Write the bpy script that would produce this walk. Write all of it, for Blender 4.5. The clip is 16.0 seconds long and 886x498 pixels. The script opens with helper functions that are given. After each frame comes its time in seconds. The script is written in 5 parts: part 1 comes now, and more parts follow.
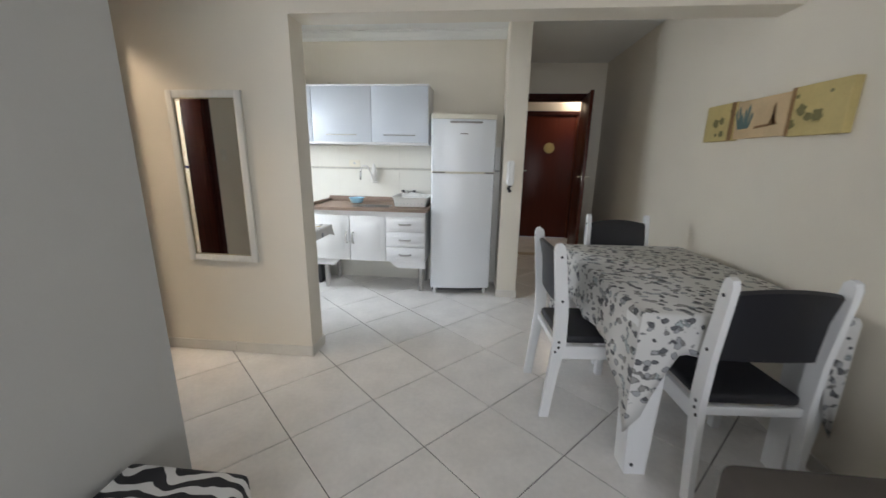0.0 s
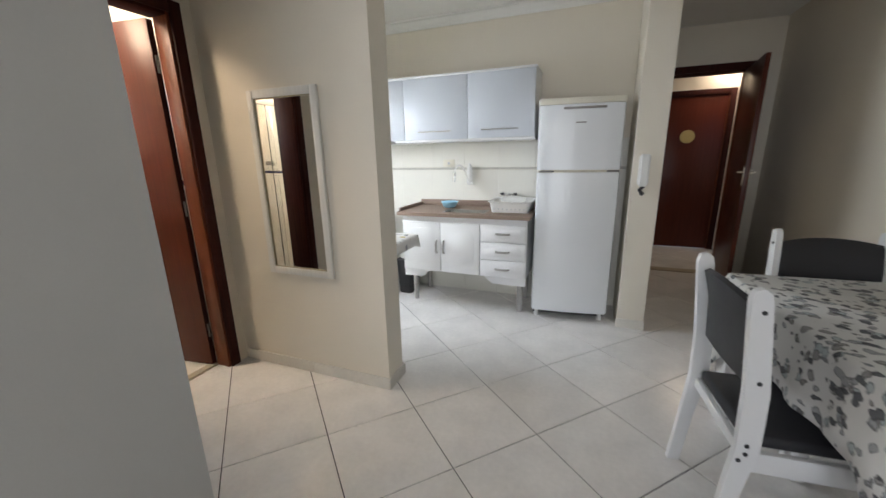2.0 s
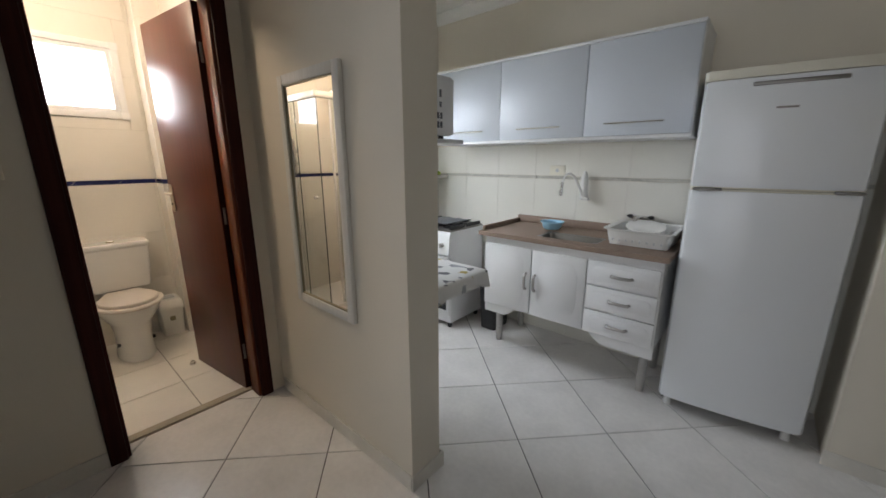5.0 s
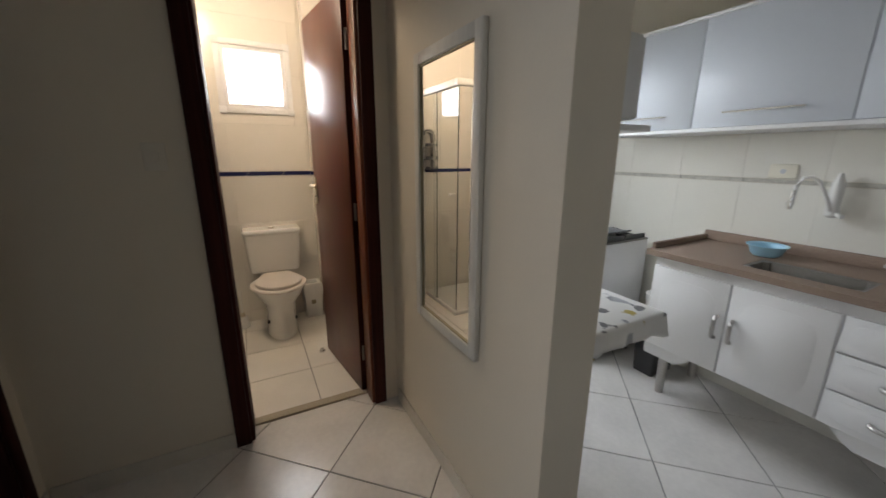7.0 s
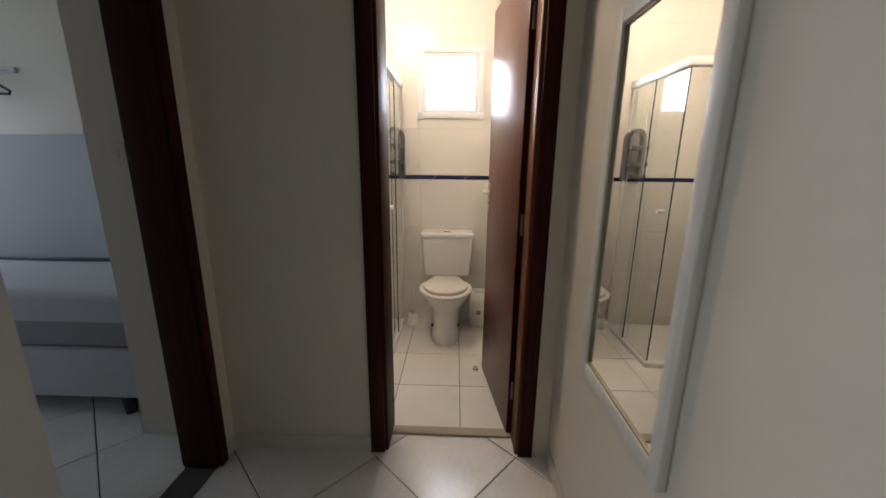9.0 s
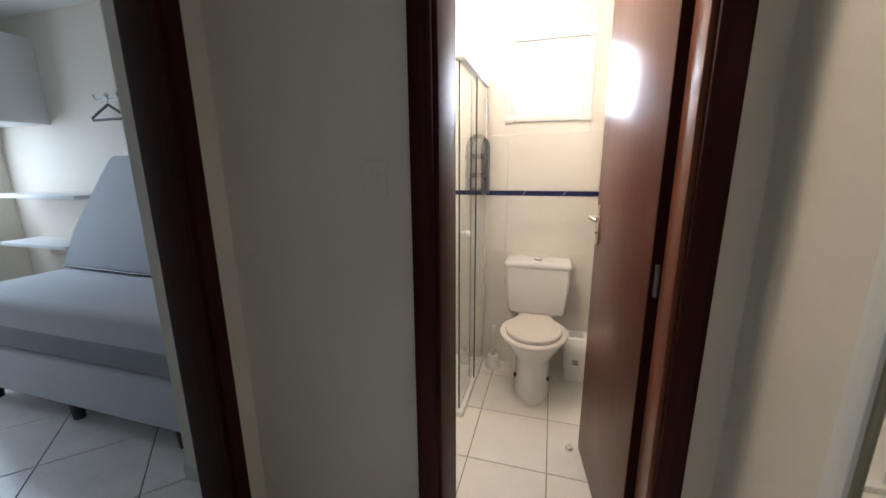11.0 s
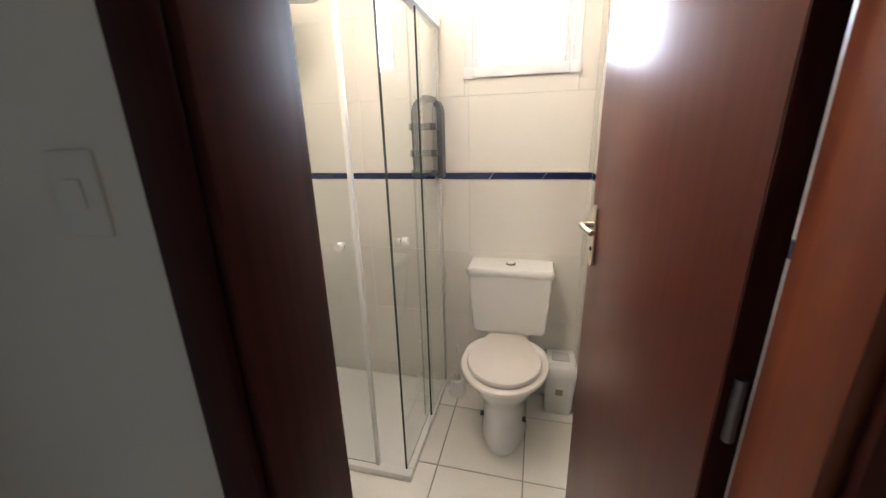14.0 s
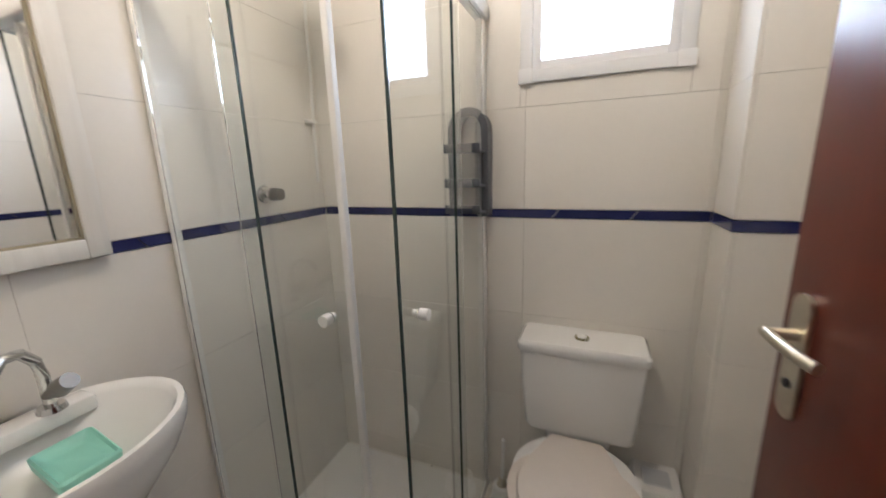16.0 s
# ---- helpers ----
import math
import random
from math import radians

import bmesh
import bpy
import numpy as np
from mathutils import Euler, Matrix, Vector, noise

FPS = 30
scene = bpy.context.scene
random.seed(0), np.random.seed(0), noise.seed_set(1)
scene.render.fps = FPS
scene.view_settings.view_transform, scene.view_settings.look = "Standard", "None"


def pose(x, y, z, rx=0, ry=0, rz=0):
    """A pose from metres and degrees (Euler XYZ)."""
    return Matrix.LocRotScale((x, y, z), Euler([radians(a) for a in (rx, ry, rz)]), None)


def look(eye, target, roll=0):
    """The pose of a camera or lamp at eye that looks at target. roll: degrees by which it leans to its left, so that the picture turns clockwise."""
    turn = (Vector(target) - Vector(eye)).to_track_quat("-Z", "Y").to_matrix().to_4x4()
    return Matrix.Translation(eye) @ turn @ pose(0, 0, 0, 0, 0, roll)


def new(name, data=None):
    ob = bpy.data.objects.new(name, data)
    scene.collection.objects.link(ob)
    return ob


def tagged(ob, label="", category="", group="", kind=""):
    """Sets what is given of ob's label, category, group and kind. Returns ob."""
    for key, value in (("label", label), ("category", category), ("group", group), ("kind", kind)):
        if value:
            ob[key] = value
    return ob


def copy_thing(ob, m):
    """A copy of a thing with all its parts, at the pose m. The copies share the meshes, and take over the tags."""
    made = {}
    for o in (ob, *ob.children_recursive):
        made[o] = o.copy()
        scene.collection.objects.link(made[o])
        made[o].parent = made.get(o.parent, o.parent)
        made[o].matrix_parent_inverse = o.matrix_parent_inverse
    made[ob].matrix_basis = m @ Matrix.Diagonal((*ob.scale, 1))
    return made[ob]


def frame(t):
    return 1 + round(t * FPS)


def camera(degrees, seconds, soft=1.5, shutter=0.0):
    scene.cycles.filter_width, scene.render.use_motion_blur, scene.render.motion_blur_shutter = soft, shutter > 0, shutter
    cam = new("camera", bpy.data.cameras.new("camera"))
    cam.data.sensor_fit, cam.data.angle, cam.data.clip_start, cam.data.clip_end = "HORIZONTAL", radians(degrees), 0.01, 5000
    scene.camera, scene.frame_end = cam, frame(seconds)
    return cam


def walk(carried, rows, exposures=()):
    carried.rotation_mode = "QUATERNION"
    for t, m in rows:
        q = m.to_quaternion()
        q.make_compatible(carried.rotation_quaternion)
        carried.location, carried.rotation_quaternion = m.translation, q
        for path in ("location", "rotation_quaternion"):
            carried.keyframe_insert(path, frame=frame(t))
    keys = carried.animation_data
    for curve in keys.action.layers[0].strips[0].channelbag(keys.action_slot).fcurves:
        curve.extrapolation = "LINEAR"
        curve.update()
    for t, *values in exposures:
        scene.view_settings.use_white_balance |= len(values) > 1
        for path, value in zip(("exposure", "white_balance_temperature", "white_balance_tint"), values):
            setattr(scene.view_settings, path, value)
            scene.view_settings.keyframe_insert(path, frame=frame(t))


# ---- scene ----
cam = camera(100.7, 16.0, shutter=0.4)
PATH = [
    (0, (0.383, 0.469, 1.339), (0.199, 2.4, 0.855), 1.0),
    (0.5, (0.422, 0.578, 1.332), (-0.015, 2.464, 0.831), 0.4),
    (1, (0.363, 0.713, 1.343), (-0.22, 2.561, 0.85), 1.2),
    (1.5, (0.294, 0.86, 1.347), (-0.322, 2.707, 0.89), 0.1),
    (2, (0.29, 0.985, 1.335), (-0.412, 2.791, 0.842), -1.1),
    (2.5, (0.345, 1.15, 1.346), (-0.573, 2.87, 0.899), -0.0),
    (3, (0.401, 1.262, 1.328), (-0.618, 2.922, 0.873), 0.2),
    (3.2, (0.401, 1.303, 1.33), (-0.65, 2.93, 0.83), -0.4),
    (5.3, (0.202, 1.86, 1.34), (-1.192, 3.221, 0.886), 0.1),
    (5.5, (0.207, 1.903, 1.335), (-1.285, 3.154, 0.878), 0.4),
    (6, (0.168, 1.949, 1.318), (-1.438, 3.029, 0.812), -0.5),
    (6.5, (0.013, 1.989, 1.331), (-1.653, 2.994, 0.867), 0.1),
    (7, (-0.096, 2.01, 1.334), (-1.808, 2.918, 0.839), 0.2),
    (7.5, (-0.164, 2.075, 1.339), (-2.016, 2.648, 0.845), 0.5),
    (8, (-0.208, 2.196, 1.309), (-2.135, 2.437, 0.83), 1.4),
    (8.5, (-0.244, 2.23, 1.301), (-2.178, 2.207, 0.793), 0.1),
    (9, (-0.393, 2.202, 1.309), (-2.338, 2.139, 0.848), 0.6),
    (9.5, (-0.542, 2.135, 1.325), (-2.484, 2.024, 0.86), 0.6),
    (10, (-0.64, 2.143, 1.346), (-2.556, 1.847, 0.857), -0.0),
    (10.2, (-0.696, 2.221, 1.341), (-2.562, 1.64, 0.916), -0.2),
    (12.3, (-1.079, 2.129, 1.385), (-3.0, 1.922, 0.87), -0.7),
    (12.5, (-1.116, 2.121, 1.377), (-3.039, 1.995, 0.843), -0.2),
    (13, (-1.26, 2.143, 1.379), (-3.184, 1.936, 0.872), -1.0),
    (13.5, (-1.415, 2.218, 1.389), (-3.313, 1.84, 0.884), -0.9),
    (14, (-1.512, 2.24, 1.379), (-3.365, 1.767, 0.793), -1.5),
    (14.5, (-1.675, 2.22, 1.371), (-3.567, 1.799, 0.881), -0.8),
    (15, (-1.795, 2.171, 1.369), (-3.689, 1.761, 0.875), -2.4),
    (15.5, (-1.859, 2.143, 1.359), (-3.732, 1.701, 0.814), -1.3),
    (16, (-1.971, 2.152, 1.361), (-3.777, 1.409, 0.93), -1.8),
]
EXPOSURES = [
    (0.0, 0.06, 6480, 14), (3.0, -0.06, 6620, 15), (5.5, -0.92, 6600, 15.5), (7.5, -1.0, 6750, 15.5), (9.0, -0.7, 6200, 16), (9.5, -0.72, 6250, 17),
    (10.0, -0.4, 6000, 16), (12.5, -0.14, 5850, 13), (14.0, -0.3, 5700, 13), (15.0, -0.7, 5450, 13.5), (15.5, -0.74, 5400, 13.5), (16.0, -1.06, 5450, 13.5),
]
walk(cam, [(t, look(eye, target, roll)) for t, eye, target, roll in PATH], EXPOSURES)

# ---------- light ----------
world = bpy.data.worlds.new("sky_world")
scene.world = world
world.use_nodes = True
wn = world.node_tree
sky = wn.nodes.new("ShaderNodeTexSky")
sky.sky_type, sky.sun_disc = "NISHITA", False
sky.sun_elevation, sky.sun_rotation = radians(48), radians(250)
wn.nodes["Background"].inputs["Strength"].default_value = 0.12
wn.links.new(sky.outputs[0], wn.nodes["Background"].inputs["Color"])
sun = new("sun", bpy.data.lights.new("sun", "SUN"))
sun.data.energy, sun.data.angle, sun.data.color = 1.0, radians(12), (1, 0.96, 0.9)
sun.matrix_world = look((-6, 2, 8), (0, 1, 0))


def window_light(name, eye, target, w, h, power, colour):
    lamp = new(name, bpy.data.lights.new(name, "AREA"))
    lamp.data.shape, lamp.data.size, lamp.data.size_y = "RECTANGLE", w, h
    lamp.data.energy, lamp.data.color = power, colour
    lamp.matrix_world = look(eye, target)
    return lamp


DAY = (0.86, 0.93, 1.0)
window_light("balcony_daylight", (0.35, -2.38, 1.25), (0.35, 0, 0.95), 1.9, 2.0, 45, DAY)
window_light("kitchen_daylight", (-2.16, 3.35, 1.62), (-1.2, 3.3, 0.25), 0.75, 0.8, 36, (0.80, 0.91, 1.0))
window_light("bathroom_daylight", (-3.40, 2.152, 1.86), (-2.0, 2.14, 1.5), 0.44, 0.44, 13, (0.86, 0.94, 1.0))
window_light("bedroom_daylight", (-2.2, -2.38, 1.5), (-2.2, 0, 1.0), 1.2, 1.1, 22, (0.78, 0.90, 1.0))
# Added warm fill for the landing door; no window stands behind it.
window_light("landing_fill", (1.9, 6.9, 2.3), (1.4, 6.6, 0.8), 0.5, 0.4, 9.0, (1.0, 0.85, 0.66))
ceiling_bulb = new("bathroom_bulb", bpy.data.lights.new("bathroom_bulb", "POINT"))
ceiling_bulb.data.energy, ceiling_bulb.data.color, ceiling_bulb.data.shadow_soft_size = 40, (1.0, 0.81, 0.58), 0.11
ceiling_bulb.location = (-2.40, 1.79, 2.38)


# ---------- materials ----------
def material(name, base, rough=0.5, metal=0.0, vary=0.06, scale=6.0, bump=0.0, fine=90.0, spread=0.0, coat=0.0):
    """A paint, plastic, metal or cloth: two scales of mottling in the colour, and a fine relief."""
    m = bpy.data.materials.new(name)
    m.use_nodes = True
    n, l = m.node_tree.nodes, m.node_tree.links
    b = n["Principled BSDF"]
    b.inputs["Roughness"].default_value, b.inputs["Metallic"].default_value = rough, metal
    b.inputs["Coat Weight"].default_value = coat
    co = n.new("ShaderNodeTexCoord")
    big, small = n.new("ShaderNodeTexNoise"), n.new("ShaderNodeTexNoise")
    big.inputs["Scale"].default_value, big.inputs["Detail"].default_value = scale, 4
    small.inputs["Scale"].default_value, small.inputs["Detail"].default_value = fine, 3
    add = n.new("ShaderNodeMath")
    add.operation = "MULTIPLY_ADD"
    add.inputs[1].default_value = 0.4
    l.new(co.outputs["Object"], big.inputs["Vector"]), l.new(co.outputs["Object"], small.inputs["Vector"])
    l.new(small.outputs["Fac"], add.inputs[0]), l.new(big.outputs["Fac"], add.inputs[2])
    ramp = n.new("ShaderNodeMapRange")
    ramp.inputs["From Min"].default_value, ramp.inputs["From Max"].default_value = 0.4, 1.0
    ramp.inputs["To Min"].default_value, ramp.inputs["To Max"].default_value = 1 - vary, 1 + vary
    l.new(add.outputs[0], ramp.inputs["Value"])
    last = ramp.outputs[0]
    if spread:
        info, swing, mul = n.new("ShaderNodeObjectInfo"), n.new("ShaderNodeMapRange"), n.new("ShaderNodeMath")
        swing.inputs["To Min"].default_value, swing.inputs["To Max"].default_value = 1 - spread, 1 + spread
        mul.operation = "MULTIPLY"
        l.new(info.outputs["Random"], swing.inputs["Value"]), l.new(swing.outputs[0], mul.inputs[0]), l.new(last, mul.inputs[1])
        last = mul.outputs[0]
    tone = n.new("ShaderNodeVectorMath")
    tone.operation = "SCALE"
    tone.inputs[0].default_value = base
    l.new(last, tone.inputs["Scale"]), l.new(tone.outputs[0], b.inputs["Base Color"])
    wear = n.new("ShaderNodeMapRange")
    low, high = (max(rough - 0.06, 0.02), min(rough + 0.06, 0.26)) if rough < 0.27 else (max(rough - 0.08, 0.29), min(rough + 0.08, 1))
    wear.inputs["To Min"].default_value, wear.inputs["To Max"].default_value = low, high
    l.new(big.outputs["Fac"], wear.inputs["Value"]), l.new(wear.outputs[0], b.inputs["Roughness"])
    if bump:
        bp = n.new("ShaderNodeBump")
        bp.inputs["Strength"].default_value, bp.inputs["Distance"].default_value = bump, 0.004
        l.new(add.outputs[0], bp.inputs["Height"]), l.new(bp.outputs[0], b.inputs["Normal"])
    return m


def wood(name, dark, light, rough=0.3, axis="Z", coat=0.3, scale=1.0):
    """Varnished timber with long grain along one axis."""
    m = material(name, dark, rough, coat=coat, scale=7.0, bump=0.07, fine=45)
    n, l = m.node_tree.nodes, m.node_tree.links
    b = n["Principled BSDF"]
    co, mp = n.new("ShaderNodeTexCoord"), n.new("ShaderNodeMapping")
    mp.inputs["Scale"].default_value = [(22 * scale, 0.7 * scale)[a == axis] for a in "XYZ"]
    g1, g2, mix = n.new("ShaderNodeTexNoise"), n.new("ShaderNodeTexNoise"), n.new("ShaderNodeMix")
    g1.inputs["Scale"].default_value, g1.inputs["Detail"].default_value, g1.inputs["Distortion"].default_value = 2.6, 6, 0.15
    g2.inputs["Scale"].default_value = 1.3
    mix.data_type = "RGBA"
    ramp = n.new("ShaderNodeMapRange")
    ramp.inputs["From Min"].default_value, ramp.inputs["From Max"].default_value = 0.3, 0.72
    mix.inputs["A"].default_value, mix.inputs["B"].default_value = (*dark, 1), (*light, 1)
    l.new(co.outputs["Object"], mp.inputs["Vector"]), l.new(mp.outputs[0], g1.inputs["Vector"])
    l.new(g1.outputs["Fac"], ramp.inputs["Value"]), l.new(ramp.outputs[0], mix.inputs["Factor"])
    l.new(mix.outputs["Result"], b.inputs["Base Color"])
    b.inputs["Specular IOR Level"].default_value = 0.28
    return m


def plain_glass(name, tint, rough=0.0):
    m = bpy.data.materials.new(name)
    m.use_nodes = True
    b = m.node_tree.nodes["Principled BSDF"]
    b.inputs["Base Color"].default_value, b.inputs["Roughness"].default_value = (*tint, 1), rough
    b.inputs["Transmission Weight"].default_value, b.inputs["IOR"].default_value = 1.0, 1.45
    return m


def glow(name, colour, strength):
    m = bpy.data.materials.new(name)
    m.use_nodes = True
    b = m.node_tree.nodes["Principled BSDF"]
    b.inputs["Base Color"].default_value = (*colour, 1)
    b.inputs["Emission Color"].default_value, b.inputs["Emission Strength"].default_value = (*colour, 1), strength
    return m


PAINT = material("wall_paint", (0.76, 0.698, 0.59), 0.55, vary=0.035, scale=1.6, bump=0.12, fine=160)
# Greyer and darker than PAINT; only the living room's west wall has it.
PAINT_WEST = material("west_wall_paint", (0.54, 0.535, 0.515), 0.55, vary=0.035, scale=1.6, bump=0.12, fine=160)
CEIL = material("ceiling_paint", (0.82, 0.81, 0.77), 0.8, vary=0.02, scale=2)
BATHTILE = material("bath_wall_tile", (0.80, 0.765, 0.70), 0.22, vary=0.03, scale=3, spread=0.02)
KITTILE = material("kitchen_wall_tile", (0.78, 0.76, 0.69), 0.25, vary=0.03, scale=3, spread=0.02)
TILE = material("floor_tile", (0.82, 0.792, 0.762), 0.22, vary=0.09, scale=5, bump=0.03, fine=40, spread=0.035)
BFLOOR = material("bath_floor_tile", (0.80, 0.77, 0.71), 0.25, vary=0.05, scale=5, spread=0.03)
GROUT = material("grout", (0.075, 0.07, 0.065), 0.9, vary=0.25, scale=9)
GROUT_B = material("grey_bath_grout", (0.30, 0.28, 0.25), 0.9, vary=0.2, scale=9)
DOORWOOD = wood("door_wood", (0.078, 0.0135, 0.0066), (0.100, 0.0190, 0.0082), 0.27, coat=0.0)


def varnish_ripple(m, scale, strength):
    """Long shallow waves left by the brush in a gloss varnish."""
    n, l = m.node_tree.nodes, m.node_tree.links
    co, mp, noise, bp = n.new("ShaderNodeTexCoord"), n.new("ShaderNodeMapping"), n.new("ShaderNodeTexNoise"), n.new("ShaderNodeBump")
    mp.inputs["Scale"].default_value = (3.0, 3.0, 1.0)
    noise.inputs["Scale"].default_value, noise.inputs["Detail"].default_value = scale, 3
    bp.inputs["Strength"].default_value, bp.inputs["Distance"].default_value = strength, 0.01
    l.new(co.outputs["Object"], mp.inputs["Vector"]), l.new(mp.outputs[0], noise.inputs["Vector"])
    l.new(noise.outputs["Fac"], bp.inputs["Height"]), l.new(bp.outputs[0], n["Principled BSDF"].inputs["Normal"])


varnish_ripple(DOORWOOD, 3.0, 0.05)
# Hinge jamb timber, with the window's light put into its colour.
JAMBWOOD_LIT = wood("lit_jamb_wood", (0.125, 0.029, 0.011), (0.180, 0.047, 0.017), 0.40, coat=0.05)
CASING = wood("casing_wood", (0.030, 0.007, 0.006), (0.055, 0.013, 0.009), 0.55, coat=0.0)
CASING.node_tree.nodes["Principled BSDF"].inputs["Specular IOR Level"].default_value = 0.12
WHITE = material("white_lacquer", (0.82, 0.82, 0.82), 0.35, vary=0.02, scale=4)
CERAMIC = material("white_ceramic", (0.86, 0.85, 0.82), 0.12, vary=0.015, scale=3, coat=0.4)
FRIDGEW = material("fridge_enamel", (0.84, 0.86, 0.88), 0.17, vary=0.015, scale=2, bump=0.02, fine=300)
CABDOOR = material("blue_white_laminate", (0.58, 0.615, 0.665), 0.31, vary=0.02, scale=2)
CHROME = material("chrome", (0.75, 0.75, 0.75), 0.12, metal=1.0, vary=0.03)
BLACK = material("black_leatherette", (0.018, 0.018, 0.022), 0.5, vary=0.15, scale=12, bump=0.2, fine=220)
DARK = material("dark_plastic", (0.03, 0.03, 0.032), 0.45, vary=0.1)
GLASS = plain_glass("shower_glass", (0.965, 0.99, 0.98))
MIRROR = material("mirror_silver", (0.88, 0.88, 0.87), 0.02, metal=1.0, vary=0.0)
MIRROR.node_tree.nodes["Principled BSDF"].inputs["Roughness"].default_value = 0.01
for link in list(MIRROR.node_tree.links):
    if link.to_socket.name == "Roughness":
        MIRROR.node_tree.links.remove(link)


# ---------- mesh helpers ----------
def box(bm, x0, x1, y0, y1, z0, z1, bevel=0.0, seg=2):
    made = bmesh.ops.create_cube(bm, size=1, matrix=Matrix.LocRotScale(
        ((x0 + x1) / 2, (y0 + y1) / 2, (z0 + z1) / 2), None, (x1 - x0, y1 - y0, z1 - z0)))
    if bevel:
        edges = {e for v in made["verts"] for e in v.link_edges}
        bmesh.ops.bevel(bm, geom=list(edges), offset=bevel, segments=seg, profile=0.5, affect="EDGES")
    return made["verts"]


def rod(bm, a, b, r, seg=12, r2=None):
    a, b = Vector(a), Vector(b)
    q = (b - a).to_track_quat("Z", "Y").to_matrix().to_4x4()
    return bmesh.ops.create_cone(bm, cap_ends=True, segments=seg, radius1=r, radius2=r if r2 is None else r2,
                                 depth=(b - a).length, matrix=Matrix.Translation((a + b) / 2) @ q)["verts"]


def tube(bm, points, r, seg=10):
    """A round bar swept through points."""
    pts, rings = [Vector(p) for p in points], []
    for i, p in enumerate(pts):
        d = (pts[min(i + 1, len(pts) - 1)] - pts[max(i - 1, 0)]).normalized()
        side = d.cross(Vector((0.31, 0.17, 0.93))).normalized()
        up = side.cross(d)
        rings.append([bm.verts.new(p + r * (math.cos(a) * side + math.sin(a) * up)) for a in [2 * math.pi * k / seg for k in range(seg)]])
    for r0, r1 in zip(rings, rings[1:]):
        for k in range(seg):
            bm.faces.new((r0[k], r0[(k + 1) % seg], r1[(k + 1) % seg], r1[k]))
    bm.faces.new(rings[0][::-1]), bm.faces.new(rings[-1])


def loft(bm, rings, cap=True):
    """A skin over closed rings of the same number of points."""
    rows = [[bm.verts.new(p) for p in ring] for ring in rings]
    for r0, r1 in zip(rows, rows[1:]):
        for k in range(len(r0)):
            bm.faces.new((r0[k], r0[(k + 1) % len(r0)], r1[(k + 1) % len(r0)], r1[k]))
    if cap:
        bm.faces.new(rows[0][::-1]), bm.faces.new(rows[-1])
    return rows


def prism(bm, outline, axis, a, b):
    """An outline of 2D points, pushed from a to b along an axis."""
    def place(u, v, w):
        return {"x": (w, u, v), "y": (u, w, v), "z": (u, v, w)}[axis]
    loft(bm, [[place(u, v, a) for u, v in outline], [place(u, v, b) for u, v in outline]])


def mesh_object(name, bm, mat, smooth=40):
    bmesh.ops.recalc_face_normals(bm, faces=bm.faces)
    data = bpy.data.meshes.new(name)
    bm.to_mesh(data)
    bm.free()
    data.materials.append(mat)
    if smooth:
        data.shade_smooth()
        data.set_sharp_from_angle(angle=radians(smooth))
    return new(name, data)


def part(name, bm, mat, parent, label=""):
    ob = mesh_object(name, bm, mat)
    ob.parent = parent
    return tagged(ob, label)


def thing(name, label, category, m=None, group="", kind=""):
    ob = new(name)
    ob.matrix_world = m or Matrix()
    return tagged(ob, label, category, group, kind)


def structure(name, bm, mat, label, category, smooth=0):
    return tagged(mesh_object(name, bm, mat, smooth), label, category, kind="structure")


def boxes(*dims):
    bm = bmesh.new()
    for d in dims:
        box(bm, *d)
    return bm


# ---------- the shell ----------
H = 2.52
structure("wall_mirror", boxes((-3.43, -1.96, 2.65, 2.805, 0, H), (-1.96, -0.705, 2.64, 2.805, 0, H)), PAINT, "cream painted wall with a mirror hung on it", "wall")
structure("wall_bath_east", boxes((-1.96, -1.83, 1.19, 1.890, 0, H), (-1.96, -1.83, 2.515, 2.64, 0, H), (-1.96, -1.83, 1.890, 2.515, 2.10, H)),
          PAINT, "cream painted wall around the bathroom doorway", "wall")
structure("wall_corridor_south", boxes((-1.96, -1.712, 1.04, 1.19, 0, H), (-0.95, -0.86, 1.04, 1.19, 0, H), (-1.712, -0.95, 1.04, 1.19, 2.10, H)),
          PAINT, "cream painted wall around the bedroom doorway", "wall")
structure("wall_living_west", boxes((-0.86, -0.711, -2.5, 1.573, 0, H)), PAINT_WEST, "living room west wall in a greyer, darker tone", "wall")
structure("wall_bath_south", boxes((-3.43, -1.98, 0.90, 1.04, 0, H), (-2.10, -1.89, 0.70, 1.04, 0, H)), PAINT, "cream painted wall between bathroom and bedroom", "wall")
structure("wall_bath_west", boxes((-3.445, -3.305, 0.90, 1.937, 0, H), (-3.445, -3.305, 2.367, 2.64, 0, H), (-3.445, -3.305, 1.937, 2.367, 0, 1.66), (-3.445, -3.305, 1.937, 2.367, 2.085, H)),
          PAINT, "bathroom outer wall with a small high window", "wall")
structure("wall_kitchen_north", boxes((-2.27, 0.59, 4.40, 4.55, 0, H)), PAINT, "off-white kitchen wall behind the cabinets", "wall")
structure("wall_kitchen_west", boxes((-2.27, -2.12, 2.65, 2.97, 0, H), (-2.27, -2.12, 3.73, 4.40, 0, H), (-2.27, -2.12, 2.97, 3.73, 0, 1.22), (-2.27, -2.12, 2.97, 3.73, 2.05, H)),
          PAINT, "off-white kitchen wall with a window", "wall")
structure("wall_hall", boxes((0.59, 0.775, 3.95, 5.65, 0, H)), PAINT, "cream wall end between kitchen and entrance hall", "wall")
structure("wall_entry", boxes((0.59, 0.93, 5.65, 5.80, 0, H), (1.695, 2.07, 5.65, 5.80, 0, H), (0.93, 1.695, 5.65, 5.80, 2.10, H)), PAINT, "cream wall around the entrance doorway", "wall")
